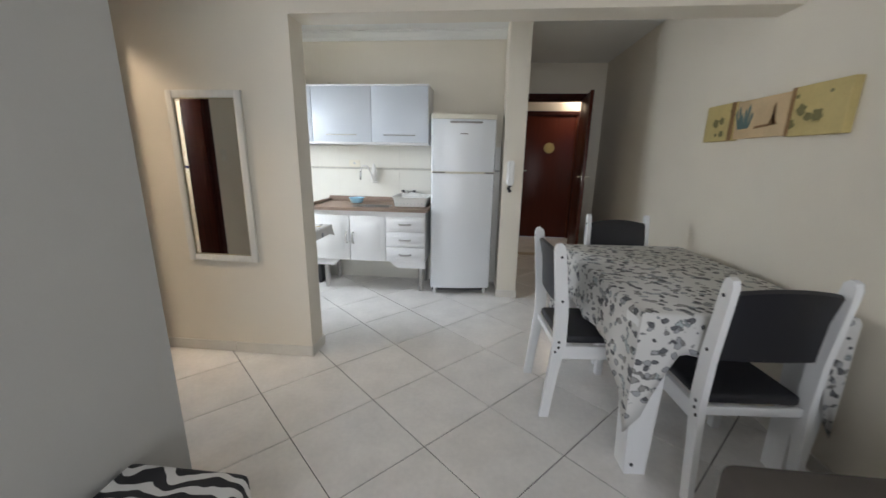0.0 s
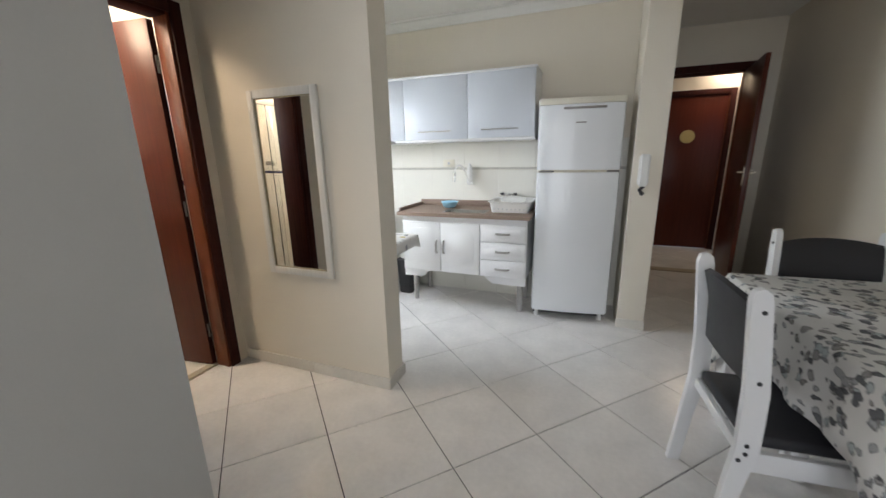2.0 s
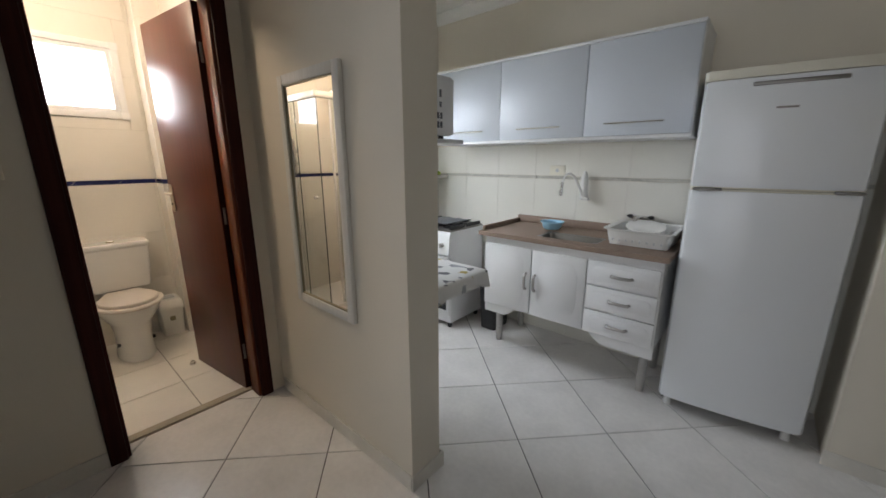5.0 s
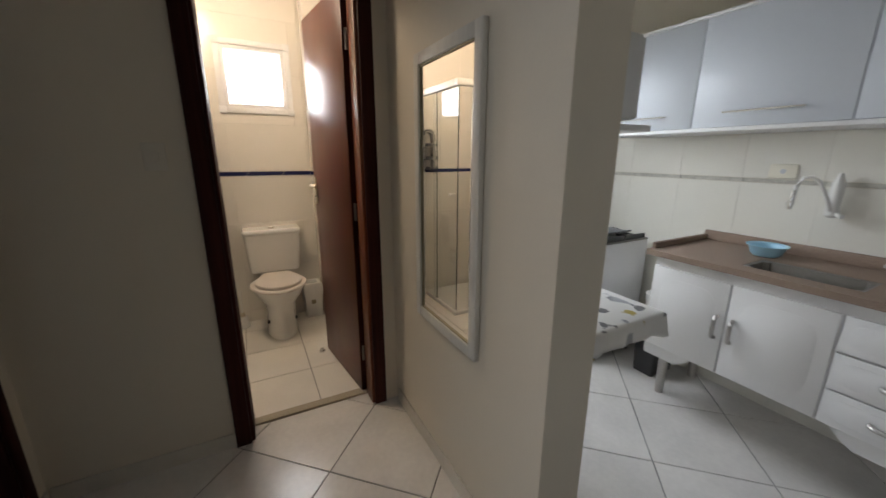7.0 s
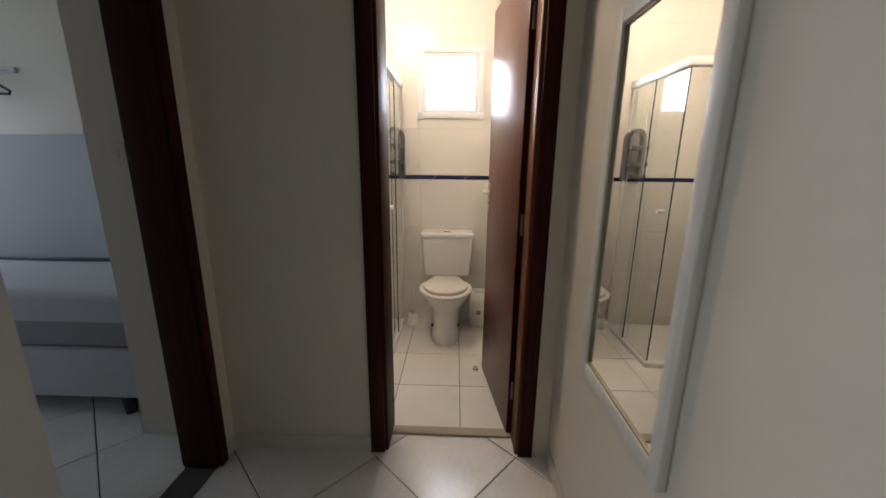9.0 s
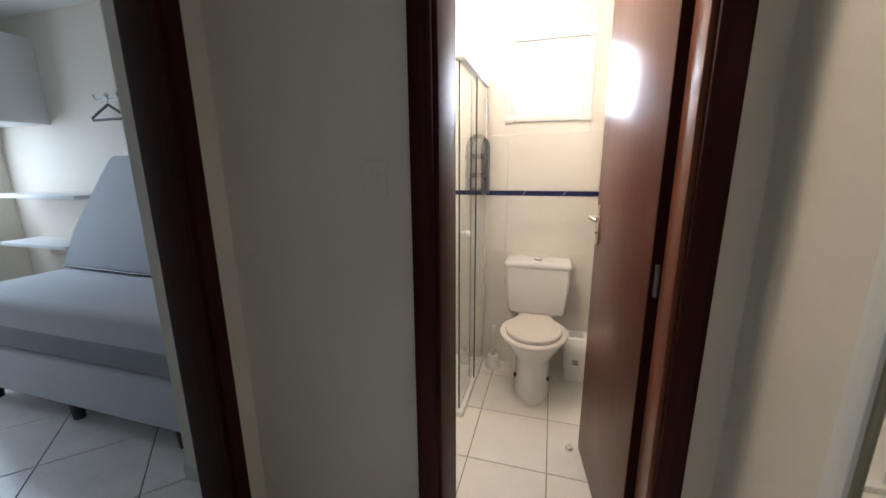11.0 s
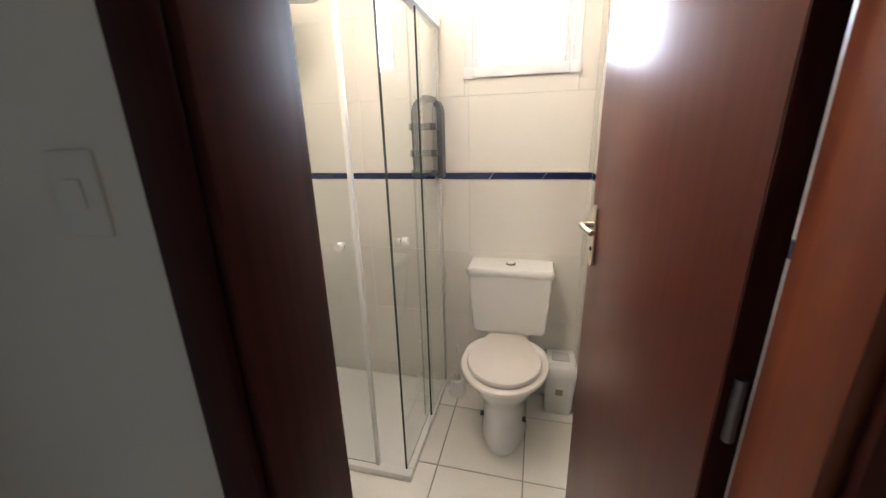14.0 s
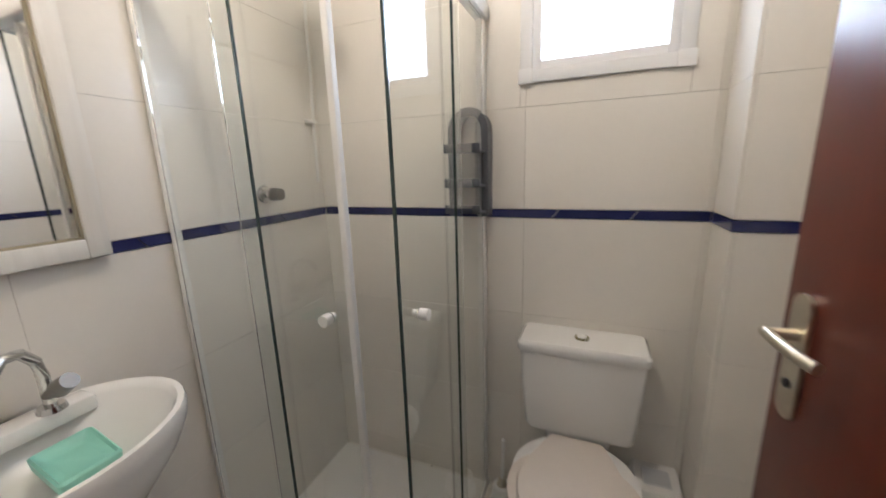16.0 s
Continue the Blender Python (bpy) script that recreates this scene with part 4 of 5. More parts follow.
filt = thing("water_filter", "white wall water filter with a curved chrome spout", "water filter")
bm = bmesh.new()
loft(bm, [[(-0.735 + r * math.cos(t), 4.345 + r * math.sin(t), z) for t in [2 * math.pi * k / 20 for k in range(20)]] for z, r in ((1.065, 0.014), (1.075, 0.024), (1.13, 0.025), (1.22, 0.022), (1.245, 0.012), (1.262, 0.010))])
part("body", bm, PLASTIC, filt)
bm = bmesh.new()
rod(bm, (-0.735, 4.399, 1.09), (-0.735, 4.345, 1.09), 0.016)
rod(bm, (-0.735, 4.345, 1.085), (-0.69, 4.32, 1.075), 0.010)
part("wall_fixing", bm, PLASTIC, filt)
bm = bmesh.new()
tube(bm, [(-0.735, 4.33, 1.09), (-0.745, 4.28, 1.16), (-0.765, 4.24, 1.225), (-0.79, 4.225, 1.248), (-0.815, 4.215, 1.24), (-0.832, 4.21, 1.205), (-0.835, 4.21, 1.18)], 0.008)
part("hose", bm, PLASTIC, filt)
bm = bmesh.new()
tube(bm, [(-0.835, 4.21, 1.19), (-0.838, 4.21, 1.13), (-0.842, 4.21, 1.10)], 0.010)
rod(bm, (-0.84, 4.21, 1.135), (-0.84, 4.21, 1.115), 0.014)
part("spout", bm, CHROME, filt, "chrome spout tip")
socket = thing("socket", "cream plastic wall socket above the tile band", "socket", pose(-0.955, 4.392, 1.262))
bm = bmesh.new()
box(bm, -0.058, 0.058, -0.009, 0.0, -0.035, 0.035, bevel=0.004)
part("plate", bm, CREAM, socket)
bm = bmesh.new()
rod(bm, (0, -0.008, 0), (0, -0.011, 0), 0.012)
part("outlet", bm, GREYLITE, socket)

upper = thing("wall_cabinet", "long white wall cabinet with three lift-up doors", "cabinet")
bm = bmesh.new()
box(bm, -1.812, -0.118, 4.072, 4.395, 1.468, 1.972)
part("body", bm, WHITE, upper)
for z0, z1 in ((1.450, 1.468), (1.972, 1.988)):
    bm = bmesh.new()
    box(bm, -1.816, -0.114, 4.046, 4.395, z0, z1, bevel=0.003)
    part("rail", bm, WHITE, upper)
for x0, x1 in ((-1.81, -1.248), (-1.246, -0.664), (-0.662, -0.12)):
    bm = bmesh.new()
    box(bm, x0 + 0.001, x1 - 0.001, 4.052, 4.071, 1.470, 1.970, bevel=0.002)
    d = part("door", bm, CABDOOR, upper, "glossy blue-white door")
    bm = bmesh.new()
    c = (x0 + x1) / 2
    tube(bm, [(c - 0.15, 4.034, 1.535), (c + 0.15, 4.034, 1.535)], 0.005, 8)
    for x in (c - 0.10, c + 0.10):
        rod(bm, (x, 4.053, 1.535), (x, 4.034, 1.535), 0.004, 8)
    part("handle", bm, CHROME, d, "slim chrome bar handle")

stove = thing("stove", "white four-burner gas stove with dark oven window", "stove", pose(0.075, -0.055, 0))
bm = bmesh.new()
box(bm, -2.105, -1.632, 3.955, 4.38, 0.045, 0.80, bevel=0.006)
part("body", bm, WHITE, stove)
bm = bmesh.new()
box(bm, -2.10, -1.637, 3.935, 3.955, 0.11, 0.605, bevel=0.005)
oven = part("oven_door", bm, WHITE, stove)
bm = bmesh.new()
box(bm, -2.075, -1.662, 3.930, 3.9345, 0.16, 0.575, bevel=0.003)
part("oven_window", bm, OVENGLASS, oven, "dark oven glass")
bar_handle(oven, (-2.06, 3.934, 0.585), (-1.68, 3.934, 0.585), (0, -0.04, 0.012), 0.010, PLASTIC)
bm = bmesh.new()
prism(bm, [(3.955, 0.615), (3.925, 0.62), (3.94, 0.765), (3.955, 0.80)], "x", -2.105, -1.632)
panel = part("control_panel", bm, WHITE, stove)
for k in range(5):
    x = -2.04 + 0.085 * k
    bm = bmesh.new()
    rod(bm, (x, 3.934, 0.695), (x, 3.91, 0.693), 0.017, 18, 0.015)
    box(bm, x - 0.004, x + 0.004, 3.900, 3.912, 0.675, 0.712)
    part("knob", bm, ALU, panel, "grey knob")
bm = bmesh.new()
box(bm, -2.105, -1.632, 3.95, 4.38, 0.80, 0.812, bevel=0.004)
part("cooktop", bm, STEEL, stove, "steel cooktop")
for cx in (-1.985, -1.755):
    for cy in (4.06, 4.27):
        bm = bmesh.new()
        rod(bm, (cx, cy, 0.812), (cx, cy, 0.826), 0.035, 18)
        part("burner", bm, DARK, stove, "black burner cap")
        bm = bmesh.new()
        box(bm, cx - 0.10, cx + 0.10, cy - 0.004, cy + 0.004, 0.832, 0.840)
        box(bm, cx - 0.004, cx + 0.004, cy - 0.095, cy + 0.095, 0.8325, 0.8405)
        for a in (-1, 1):
            box(bm, cx + a * 0.10 - 0.004, cx + a * 0.10 + 0.004, cy - 0.095, cy + 0.095, 0.812, 0.8395)
        part("grate", bm, DARK, stove, "black wire grate")
bm = bmesh.new()
box(bm, -1.99, -1.72, 4.02, 4.28, 0.842, 0.852, bevel=0.004)
griddle_plate = mesh_object("griddle", bm, GREYPL)
griddle_plate.matrix_world = pose(0.075, -0.055, 0)
tagged(griddle_plate, "flat dark grey griddle plate lying on the stove", "griddle")
for x in (-2.07, -1.665):
    for y in (3.985, 4.34):
        bm = bmesh.new()
        rod(bm, (x, y, 0), (x, y, 0.047), 0.018, 12, 0.022)
        part("foot", bm, DARK, stove, "black foot")

shelf = thing("microwave_shelf", "white wall shelf carrying the microwave", "shelf")
bm = bmesh.new()
box(bm, -1.42, -0.872, 2.806, 3.17, 1.408, 1.428, bevel=0.002)
part("board", bm, WHITE, shelf)
for x in (-1.34, -0.98):
    bm = bmesh.new()
    prism(bm, [(2.806, 1.408), (3.06, 1.408), (2.806, 1.30)], "x", x, x + 0.012)
    part("bracket", bm, WHITE, shelf)
micro = thing("microwave", "white microwave oven with vented side on a wall shelf", "microwave")
bm = bmesh.new()
box(bm, -1.35, -0.894, 2.815, 3.115, 1.444, 1.688, bevel=0.007)
part("body", bm, WHITE, micro)
bm = bmesh.new()
box(bm, -1.345, -0.90, 3.115, 3.134, 1.450, 1.682, bevel=0.004)
micro_door = part("door", bm, WHITE, micro)
bm = bmesh.new()
box(bm, -1.30, -1.02, 3.1345, 3.137, 1.48, 1.65, bevel=0.002)
part("door_window", bm, OVENGLASS, micro_door, "dark glass window")
for z0, height, ys0 in ((1.475, 0.026, (2.955, 2.975, 2.995, 3.015, 3.035)), (1.512, 0.026, (2.955, 2.975, 2.995, 3.015, 3.035)), (1.56, 0.022, (3.03,)), (1.60, 0.03, (3.03,))):
    for y in ys0:
        bm = bmesh.new()
        box(bm, -0.8945, -0.8925, y, y + 0.013, z0, z0 + height)
        part("vent_slot", bm, GREYPL, micro, "dark vent slot")
for x in (-1.31, -0.93):
    for y in (2.85, 3.08):
        bm = bmesh.new()
        rod(bm, (x, y, 1.428), (x, y, 1.445), 0.012)
        part("foot", bm, DARK, micro)
ledge = thing("corner_ledge", "narrow tiled ledge in the kitchen corner", "ledge", kind="structure")
bm = bmesh.new()
box(bm, -2.12, -2.0, 3.98, 4.391, 1.185, 1.21, bevel=0.003)
part("board", bm, KITTILE, ledge)
bm = bmesh.new()
rows = [[(-2.055 + r * (1 + 0.12 * math.sin(3 * t + z * 90)) * math.cos(t), 4.26 + 1.6 * r * (1 + 0.1 * math.sin(5 * t)) * math.sin(t), 1.2105 + z) for t in [2 * math.pi * k / 22 for k in range(22)]] for z, r in ((0.0, 0.045), (0.012, 0.05), (0.025, 0.044), (0.033, 0.025))]
loft(bm, rows)
tagged(mesh_object("dish_cloth", bm, GREENC), "crumpled lime green dish cloth on the ledge", "cloth")
bm = bmesh.new()
rod(bm, (-2.06, 4.11, 1.2105), (-2.06, 4.11, 1.30), 0.03, 18, 0.034)
cup = thing("utensil_holder", "cream holder with kitchen utensils on the ledge", "utensil holder")
part("cup", bm, CREAM, cup)
for dx, dy, h in ((0.012, 0.0, 1.40), (-0.01, 0.012, 1.37), (0.0, -0.013, 1.42)):
    bm = bmesh.new()
    tube(bm, [(-2.06 + dx * 0.5, 4.11 + dy * 0.5, 1.295), (-2.06 + dx * 1.6, 4.11 + dy * 2, h)], 0.006, 8)
    part("utensil", bm, DARK if dx > 0 else GILT, cup)

bm = bmesh.new()
loft(bm, [[(-1.335 + sx * w + 0.02 * math.cos(t), 4.20 + sy * d + 0.02 * math.sin(t), z) for t in [2 * math.pi * (k + 0.5) / 20 for k in range(20)] for sx, sy in [(math.copysign(1, math.cos(t)), math.copysign(1, math.sin(t)))]] for z, w, d in ((0.0, 0.045, 0.085), (0.34, 0.055, 0.10), (0.35, 0.06, 0.105), (0.35, 0.05, 0.09), (0.345, 0.01, 0.02))])
tagged(mesh_object("waste_bin", bm, DARK), "black plastic bin between the stove and cabinet", "bin")
bm = bmesh.new()
loft(bm, [[(-1.345 + w * math.cos(t), 4.18 + w * math.sin(t), z) for t in [2 * math.pi * k / 20 for k in range(20)]] for z, w in ((0.352, 0.06), (0.50, 0.07), (0.51, 0.073), (0.515, 0.05))])
tagged(mesh_object("paint_bucket", bm, PLASTIC), "white plastic tub standing on the bin", "tub")

ktable = thing("kitchen_table", "small wall-hung folding kitchen table", "table")
bm = bmesh.new()
box(bm, -1.50, -0.785, 2.822, 3.24, 0.785, 0.805, bevel=0.003)
part("tabletop", bm, WHITE, ktable)
for x in (-1.36, -0.96):
    bm = bmesh.new()
    prism(bm, [(2.821, 0.785), (3.14, 0.785), (3.12, 0.765), (2.85, 0.54), (2.821, 0.53)], "x", x, x + 0.02)
    part("bracket", bm, WHITE, ktable, "folding wooden bracket")
tablecloth("kitchen_tablecloth", "white tablecloth with colourful fruit and leaf print", FLORAL, -1.502, -0.783, 2.834, 3.242, 0.8075, (0.06, 0.06), 0.025, 0.003)
bm = bmesh.new()
loft(bm, [[(-1.10 + r * math.cos(t), 3.12 + r * math.sin(t), 0.8118 + z) for t in [2 * math.pi * k / 24 for k in range(24)]] for z, r in ((0, 0.03), (0.005, 0.045), (0.05, 0.06), (0.055, 0.062), (0.05, 0.055), (0.012, 0.035))])
tagged(mesh_object("cup", bm, CERAMIC), "white ceramic cup standing on the kitchen table", "cup")


# ---------- bathroom ----------
def egg(cx, cy, a_front, a_back, w, z, n=32):
    """An egg outline whose nose points along +x."""
    return [(cx + (a_front if math.cos(t) > 0 else a_back) * math.cos(t), cy + w * math.sin(t) * (1 - 0.10 * math.cos(t)), z) for t in [2 * math.pi * k / n for k in range(n)]]


toilet = thing("toilet", "white ceramic close-coupled toilet with closed seat", "toilet", pose(-3.012, 2.142, 0) @ Matrix.Diagonal((1, 1.04, 1.04, 1)))
bm = bmesh.new()
loft(bm, [egg(-0.02, 0, 0.20, 0.13, 0.105, 0.0), egg(-0.02, 0, 0.20, 0.13, 0.105, 0.02), egg(-0.01, 0, 0.185, 0.12, 0.098, 0.08), egg(-0.01, 0, 0.180, 0.12, 0.097, 0.17),
          egg(0.0, 0, 0.19, 0.14, 0.11, 0.25), egg(0.02, 0, 0.235, 0.17, 0.155, 0.32), egg(0.02, 0, 0.255, 0.19, 0.178, 0.365), egg(0.02, 0, 0.262, 0.20, 0.183, 0.385)])
pan = part("bowl", bm, CERAMIC, toilet)
for s in (-1, 1):
    bm = bmesh.new()
    rod(bm, (0.06, s * 0.085, 0.11), (0.06, s * 0.101, 0.11), 0.012, 12)
    part("bolt_cap", bm, DARK, pan, "dark bolt cap")
bm = bmesh.new()
loft(bm, [egg(0.085, 0, 0.208, 0.160, 0.178, 0.384), egg(0.085, 0, 0.216, 0.165, 0.185, 0.392), egg(0.085, 0, 0.212, 0.163, 0.182, 0.402), egg(0.085, 0, 0.200, 0.155, 0.172, 0.4055)])
part("seat_ring", bm, LIDPL, toilet, "matt beige seat ring")
bm = bmesh.new()


def lid(s, z):
    """A rounded nose and straight shoulders narrowing to the hinges."""
    arc = [radians(-120 + 7.5 * k) for k in range(33)]
    out = [(0.088 + 0.182 * math.cos(t), 0.154 * math.sin(t)) for t in arc]
    out += [(-0.115, 0.088), (-0.130, 0.076), (-0.130, -0.076), (-0.115, -0.088)]
    return [(0.07 + (x - 0.07) * s, y * s, z) for x, y in out]


loft(bm, [lid(0.99, 0.4065), lid(1.0, 0.412), lid(1.0, 0.420), lid(0.975, 0.427), lid(0.9, 0.429)])
part("seat_lid", bm, LIDPL, toilet, "matt beige seat lid")
bm = bmesh.new()
tank = lambda w, d, z: [(-0.200 + sx * d + 0.02 * math.cos(t), sy * w + 0.02 * math.sin(t), z) for t in [2 * math.pi * (k + 0.5) / 24 for k in range(24)] for sx, sy in [(math.copysign(1, math.cos(t)), math.copysign(1, math.sin(t)))]]
loft(bm, [tank(0.080, 0.030, 0.386), tank(0.088, 0.034, 0.422), tank(0.140, 0.046, 0.428), tank(0.150, 0.051, 0.445), tank(0.163, 0.056, 0.60), tank(0.168, 0.060, 0.712)])
part("tank", bm, CERAMIC, toilet)
bm = bmesh.new()
loft(bm, [tank(0.172, 0.062, 0.713), tank(0.176, 0.066, 0.72), tank(0.176, 0.066, 0.742), tank(0.168, 0.058, 0.752)])
part("tank_lid", bm, CERAMIC, toilet)
bm = bmesh.new()
rod(bm, (-0.197, 0, 0.752), (-0.197, 0, 0.757), 0.022, 24)
btn = part("flush_button", bm, OLIVE, toilet, "dark bronze-rimmed flush button")
bm = bmesh.new()
rod(bm, (-0.197, 0, 0.7565), (-0.197, 0, 0.760), 0.015, 20)
part("button_cap", bm, PLASTIC, btn)
bm = bmesh.new()
box(bm, -0.25, -0.15, -0.10, 0.10, 0.25, 0.386, bevel=0.02)
part("rear_shelf", bm, CERAMIC, toilet)

bin_ = thing("bathroom_bin", "small white plastic swing-lid waste bin by the toilet", "bin", pose(-3.232, 2.405, 0))
sq = lambda w, d, z: [(sx * d + 0.015 * math.cos(t), sy * w + 0.015 * math.sin(t), z) for t in [2 * math.pi * (k + 0.5) / 20 for k in range(20)] for sx, sy in [(math.copysign(1, math.cos(t)), math.copysign(1, math.sin(t)))]]
bm = bmesh.new()
loft(bm, [sq(0.05, 0.06, 0.0), sq(0.062, 0.072, 0.21)])
part("body", bm, PLASTIC, bin_)
bm = bmesh.new()
loft(bm, [sq(0.066, 0.077, 0.205), sq(0.068, 0.079, 0.225), sq(0.062, 0.072, 0.275), sq(0.052, 0.062, 0.292)])
part("lid", bm, PLASTIC, bin_)
bm = bmesh.new()
box(bm, -0.03, 0.045, -0.042, 0.042, 0.285, 0.298, bevel=0.004)
part("flap", bm, GREYLITE, bin_)
bm = bmesh.new()
box(bm, 0.084, 0.0865, -0.02, 0.015, 0.12, 0.155)
part("sticker", bm, GILT, bin_, "small tan sticker")

brush = thing("toilet_brush", "white toilet brush standing in its holder", "toilet brush", pose(-3.215, 1.868, 0))
bm = bmesh.new()
loft(bm, [[(r * math.cos(t), r * math.sin(t), z) for t in [2 * math.pi * k / 20 for k in range(20)]] for z, r in ((0, 0.048), (0.012, 0.05), (0.03, 0.04), (0.085, 0.036), (0.09, 0.03))])
part("holder", bm, PLASTIC, brush)
bm = bmesh.new()
rod(bm, (0, 0, 0.085), (0.0, 0.006, 0.30), 0.006, 10, 0.008)
part("handle", bm, PLASTIC, brush)
bm = bmesh.new()
rod(bm, (0, 0, 0.088), (0, 0, 0.12), 0.022, 14, 0.012)
part("cap", bm, BRASS, brush, "tan cap")

# Corner shower cabin with two sliding doors.
shower = thing("shower_enclosure", "clear glass corner shower enclosure with white rails", "shower enclosure")
XS, YS, ZT = -2.635, 1.775, 1.865
for nm, d in (("bottom_rail", (XS - 0.02, XS + 0.02, 1.06, YS + 0.02, 0.0, 0.035)), ("bottom_rail", (-3.294, XS - 0.021, YS - 0.02, YS + 0.02, 0.0, 0.035)),
              ("top_rail", (XS - 0.025, XS + 0.025, 1.06, YS + 0.025, ZT - 0.03, ZT + 0.02)), ("top_rail", (-3.294, XS - 0.026, YS - 0.025, YS + 0.025, ZT - 0.03, ZT + 0.02)),
              ("wall_profile", (XS - 0.014, XS + 0.014, 1.059, 1.078, 0.036, ZT - 0.031)), ("wall_profile", (-3.294, -3.249, YS - 0.014, YS + 0.014, 0.036, ZT - 0.031))):
    bm = bmesh.new()
    box(bm, *d, bevel=0.006)
    part(nm, bm, PLASTIC, shower, "white aluminium rail")


def pane(nm, d, edge):
    """A glass sheet with darker green polished edges."""
    bm = bmesh.new()
    box(bm, *d)
    g = part(nm, bm, GLASS, shower, "clear glass sheet")
    g.visible_shadow = False
    for e in edge:
        bm = bmesh.new()
        box(bm, *e)
        part("glass_edge", bm, EDGE, g, "dark green glass edge")
    return g


EDGE = material("glass_edge_green", (0.035, 0.055, 0.05), 0.2, vary=0.2, scale=8)
z0, z1 = 0.036, ZT - 0.031
pane("fixed_glass", (XS + 0.006, XS + 0.012, 1.079, 1.395, z0, z1), [(XS + 0.0055, XS + 0.0125, 1.395, 1.399, z0, z1)])
gl = pane("sliding_glass", (XS - 0.012, XS - 0.006, 1.32, 1.630, z0, z1), [])
bm = bmesh.new()
box(bm, XS - 0.018, XS + 0.0, 1.630, 1.647, z0, z1, bevel=0.003)
part("door_seal", bm, PLASTIC, gl, "white door seal")
pane("fixed_glass", (-3.248, -2.975, YS + 0.006, YS + 0.012, z0, z1), [(-2.975, -2.971, YS + 0.0055, YS + 0.0125, z0, z1)])
gr = pane("sliding_glass", (-3.06, XS - 0.015, YS - 0.012, YS - 0.006, z0, z1), [(XS - 0.015, XS - 0.010, YS - 0.0125, YS - 0.0055, z0, z1)])
for host, p, q in ((gl, (XS - 0.006, 1.585, 1.02), (XS + 0.034, 1.585, 1.02)), (gr, (-2.705, YS - 0.006, 1.025), (-2.705, YS + 0.034, 1.025))):
    bm = bmesh.new()
    mid = Vector(p).lerp(Vector(q), 0.35)
    rod(bm, p, mid, 0.009, 14)
    rod(bm, mid, q, 0.014, 16)
    part("knob", bm, PLASTIC, host, "white round knob")
    bm = bmesh.new()
    rod(bm, mid, Vector(p).lerp(Vector(q), 0.45), 0.0147, 16)
    part("knob_ring", bm, CHROME, host)

structure("shower_floor", boxes((-3.272, XS - 0.021, 1.058, YS - 0.021, 0.002, 0.012)), PLASTIC, "white shower tray floor", "shower tray")

rack_ = thing("shower_rack", "grey plastic arched shower rack on the tiled wall", "shower rack")
arch = [(0.075 * math.cos(t), 1.495 + 0.078 * math.sin(t)) for t in [math.pi * k / 14 for k in range(15)]]
outer = [(0.075, 1.20)] + arch + [(-0.075, 1.20)]
inner = [(u * 0.62, 1.495 + (v - 1.495) * 0.66 if v > 1.49 else v + 0.0) for u, v in outer]
bm = bmesh.new()
o0 = [bm.verts.new((-3.235, 1.735 + u, v - 0.012)) for u, v in outer]
i0 = [bm.verts.new((-3.235, 1.735 + u, v - 0.012)) for u, v in inner]
o1 = [bm.verts.new((-3.294, 1.735 + u, v - 0.012)) for u, v in outer]
i1 = [bm.verts.new((-3.294, 1.735 + u, v - 0.012)) for u, v in inner]
for k in range(len(outer) - 1):
    bm.faces.new((o0[k], o0[k + 1], i0[k + 1], i0[k])), bm.faces.new((o1[k], i1[k], i1[k + 1], o1[k + 1]))
    bm.faces.new((o0[k], o1[k], o1[k + 1], o0[k + 1])), bm.faces.new((i0[k], i0[k + 1], i1[k + 1], i1[k]))
for k in (0, len(outer) - 1):
    bm.faces.new((o0[k], i0[k], i1[k], o1[k]))
part("back_frame", bm, GREYPL, rack_)
for z in (1.215, 1.305, 1.42):
    bm = bmesh.new()
    box(bm, -3.285, -3.165, 1.670, 1.800, z - 0.012, z - 0.006, bevel=0.002)
    box(bm, -3.171, -3.165, 1.670, 1.800, z - 0.012, z + 0.018, bevel=0.002)
    part("shelf", bm, GREYPL, rack_)

valve = thing("shower_valve", "chrome round shower valve on the tiled wall", "valve")
bm = bmesh.new()
rod(bm, (-2.965, 1.059, 1.288), (-2.965, 1.068, 1.288), 0.032, 24, 0.028)
rod(bm, (-2.965, 1.068, 1.288), (-2.965, 1.10, 1.288), 0.014, 18)
part("flange", bm, CHROME, valve)
bm = bmesh.new()
rod(bm, (-2.965, 1.10, 1.288), (-2.965, 1.135, 1.288), 0.024, 18, 0.021)
part("knob", bm, STEEL, valve, "steel knob")
head = thing("electric_shower", "white electric shower head with a hanging hose", "electric shower")
bm = bmesh.new()
rod(bm, (-3.02, 1.06, 2.03), (-3.02, 1.24, 2.05), 0.014)
part("arm", bm, PLASTIC, head)
bm = bmesh.new()
loft(bm, [[(-3.02 + r * math.cos(t), 1.27 + r * math.sin(t), z) for t in [2 * math.pi * k / 24 for k in range(24)]] for z, r in ((1.93, 0.10), (1.945, 0.108), (1.975, 0.10), (2.03, 0.058), (2.07, 0.045), (2.08, 0.03))])
part("dome", bm, PLASTIC, head)
bm = bmesh.new()
tube(bm, [(-3.262, 1.075, 2.10), (-3.258, 1.072, 1.9), (-3.254, 1.072, 1.7), (-3.246, 1.07, 1.55), (-3.24, 1.07, 1.32)], 0.006, 8)
part("hose", bm, PLASTIC, head)
bm = bmesh.new()
box(bm, -3.255, -3.205, 1.059, 1.085, 1.555, 1.568, bevel=0.003)
part("hose_clip", bm, PLASTIC, head)

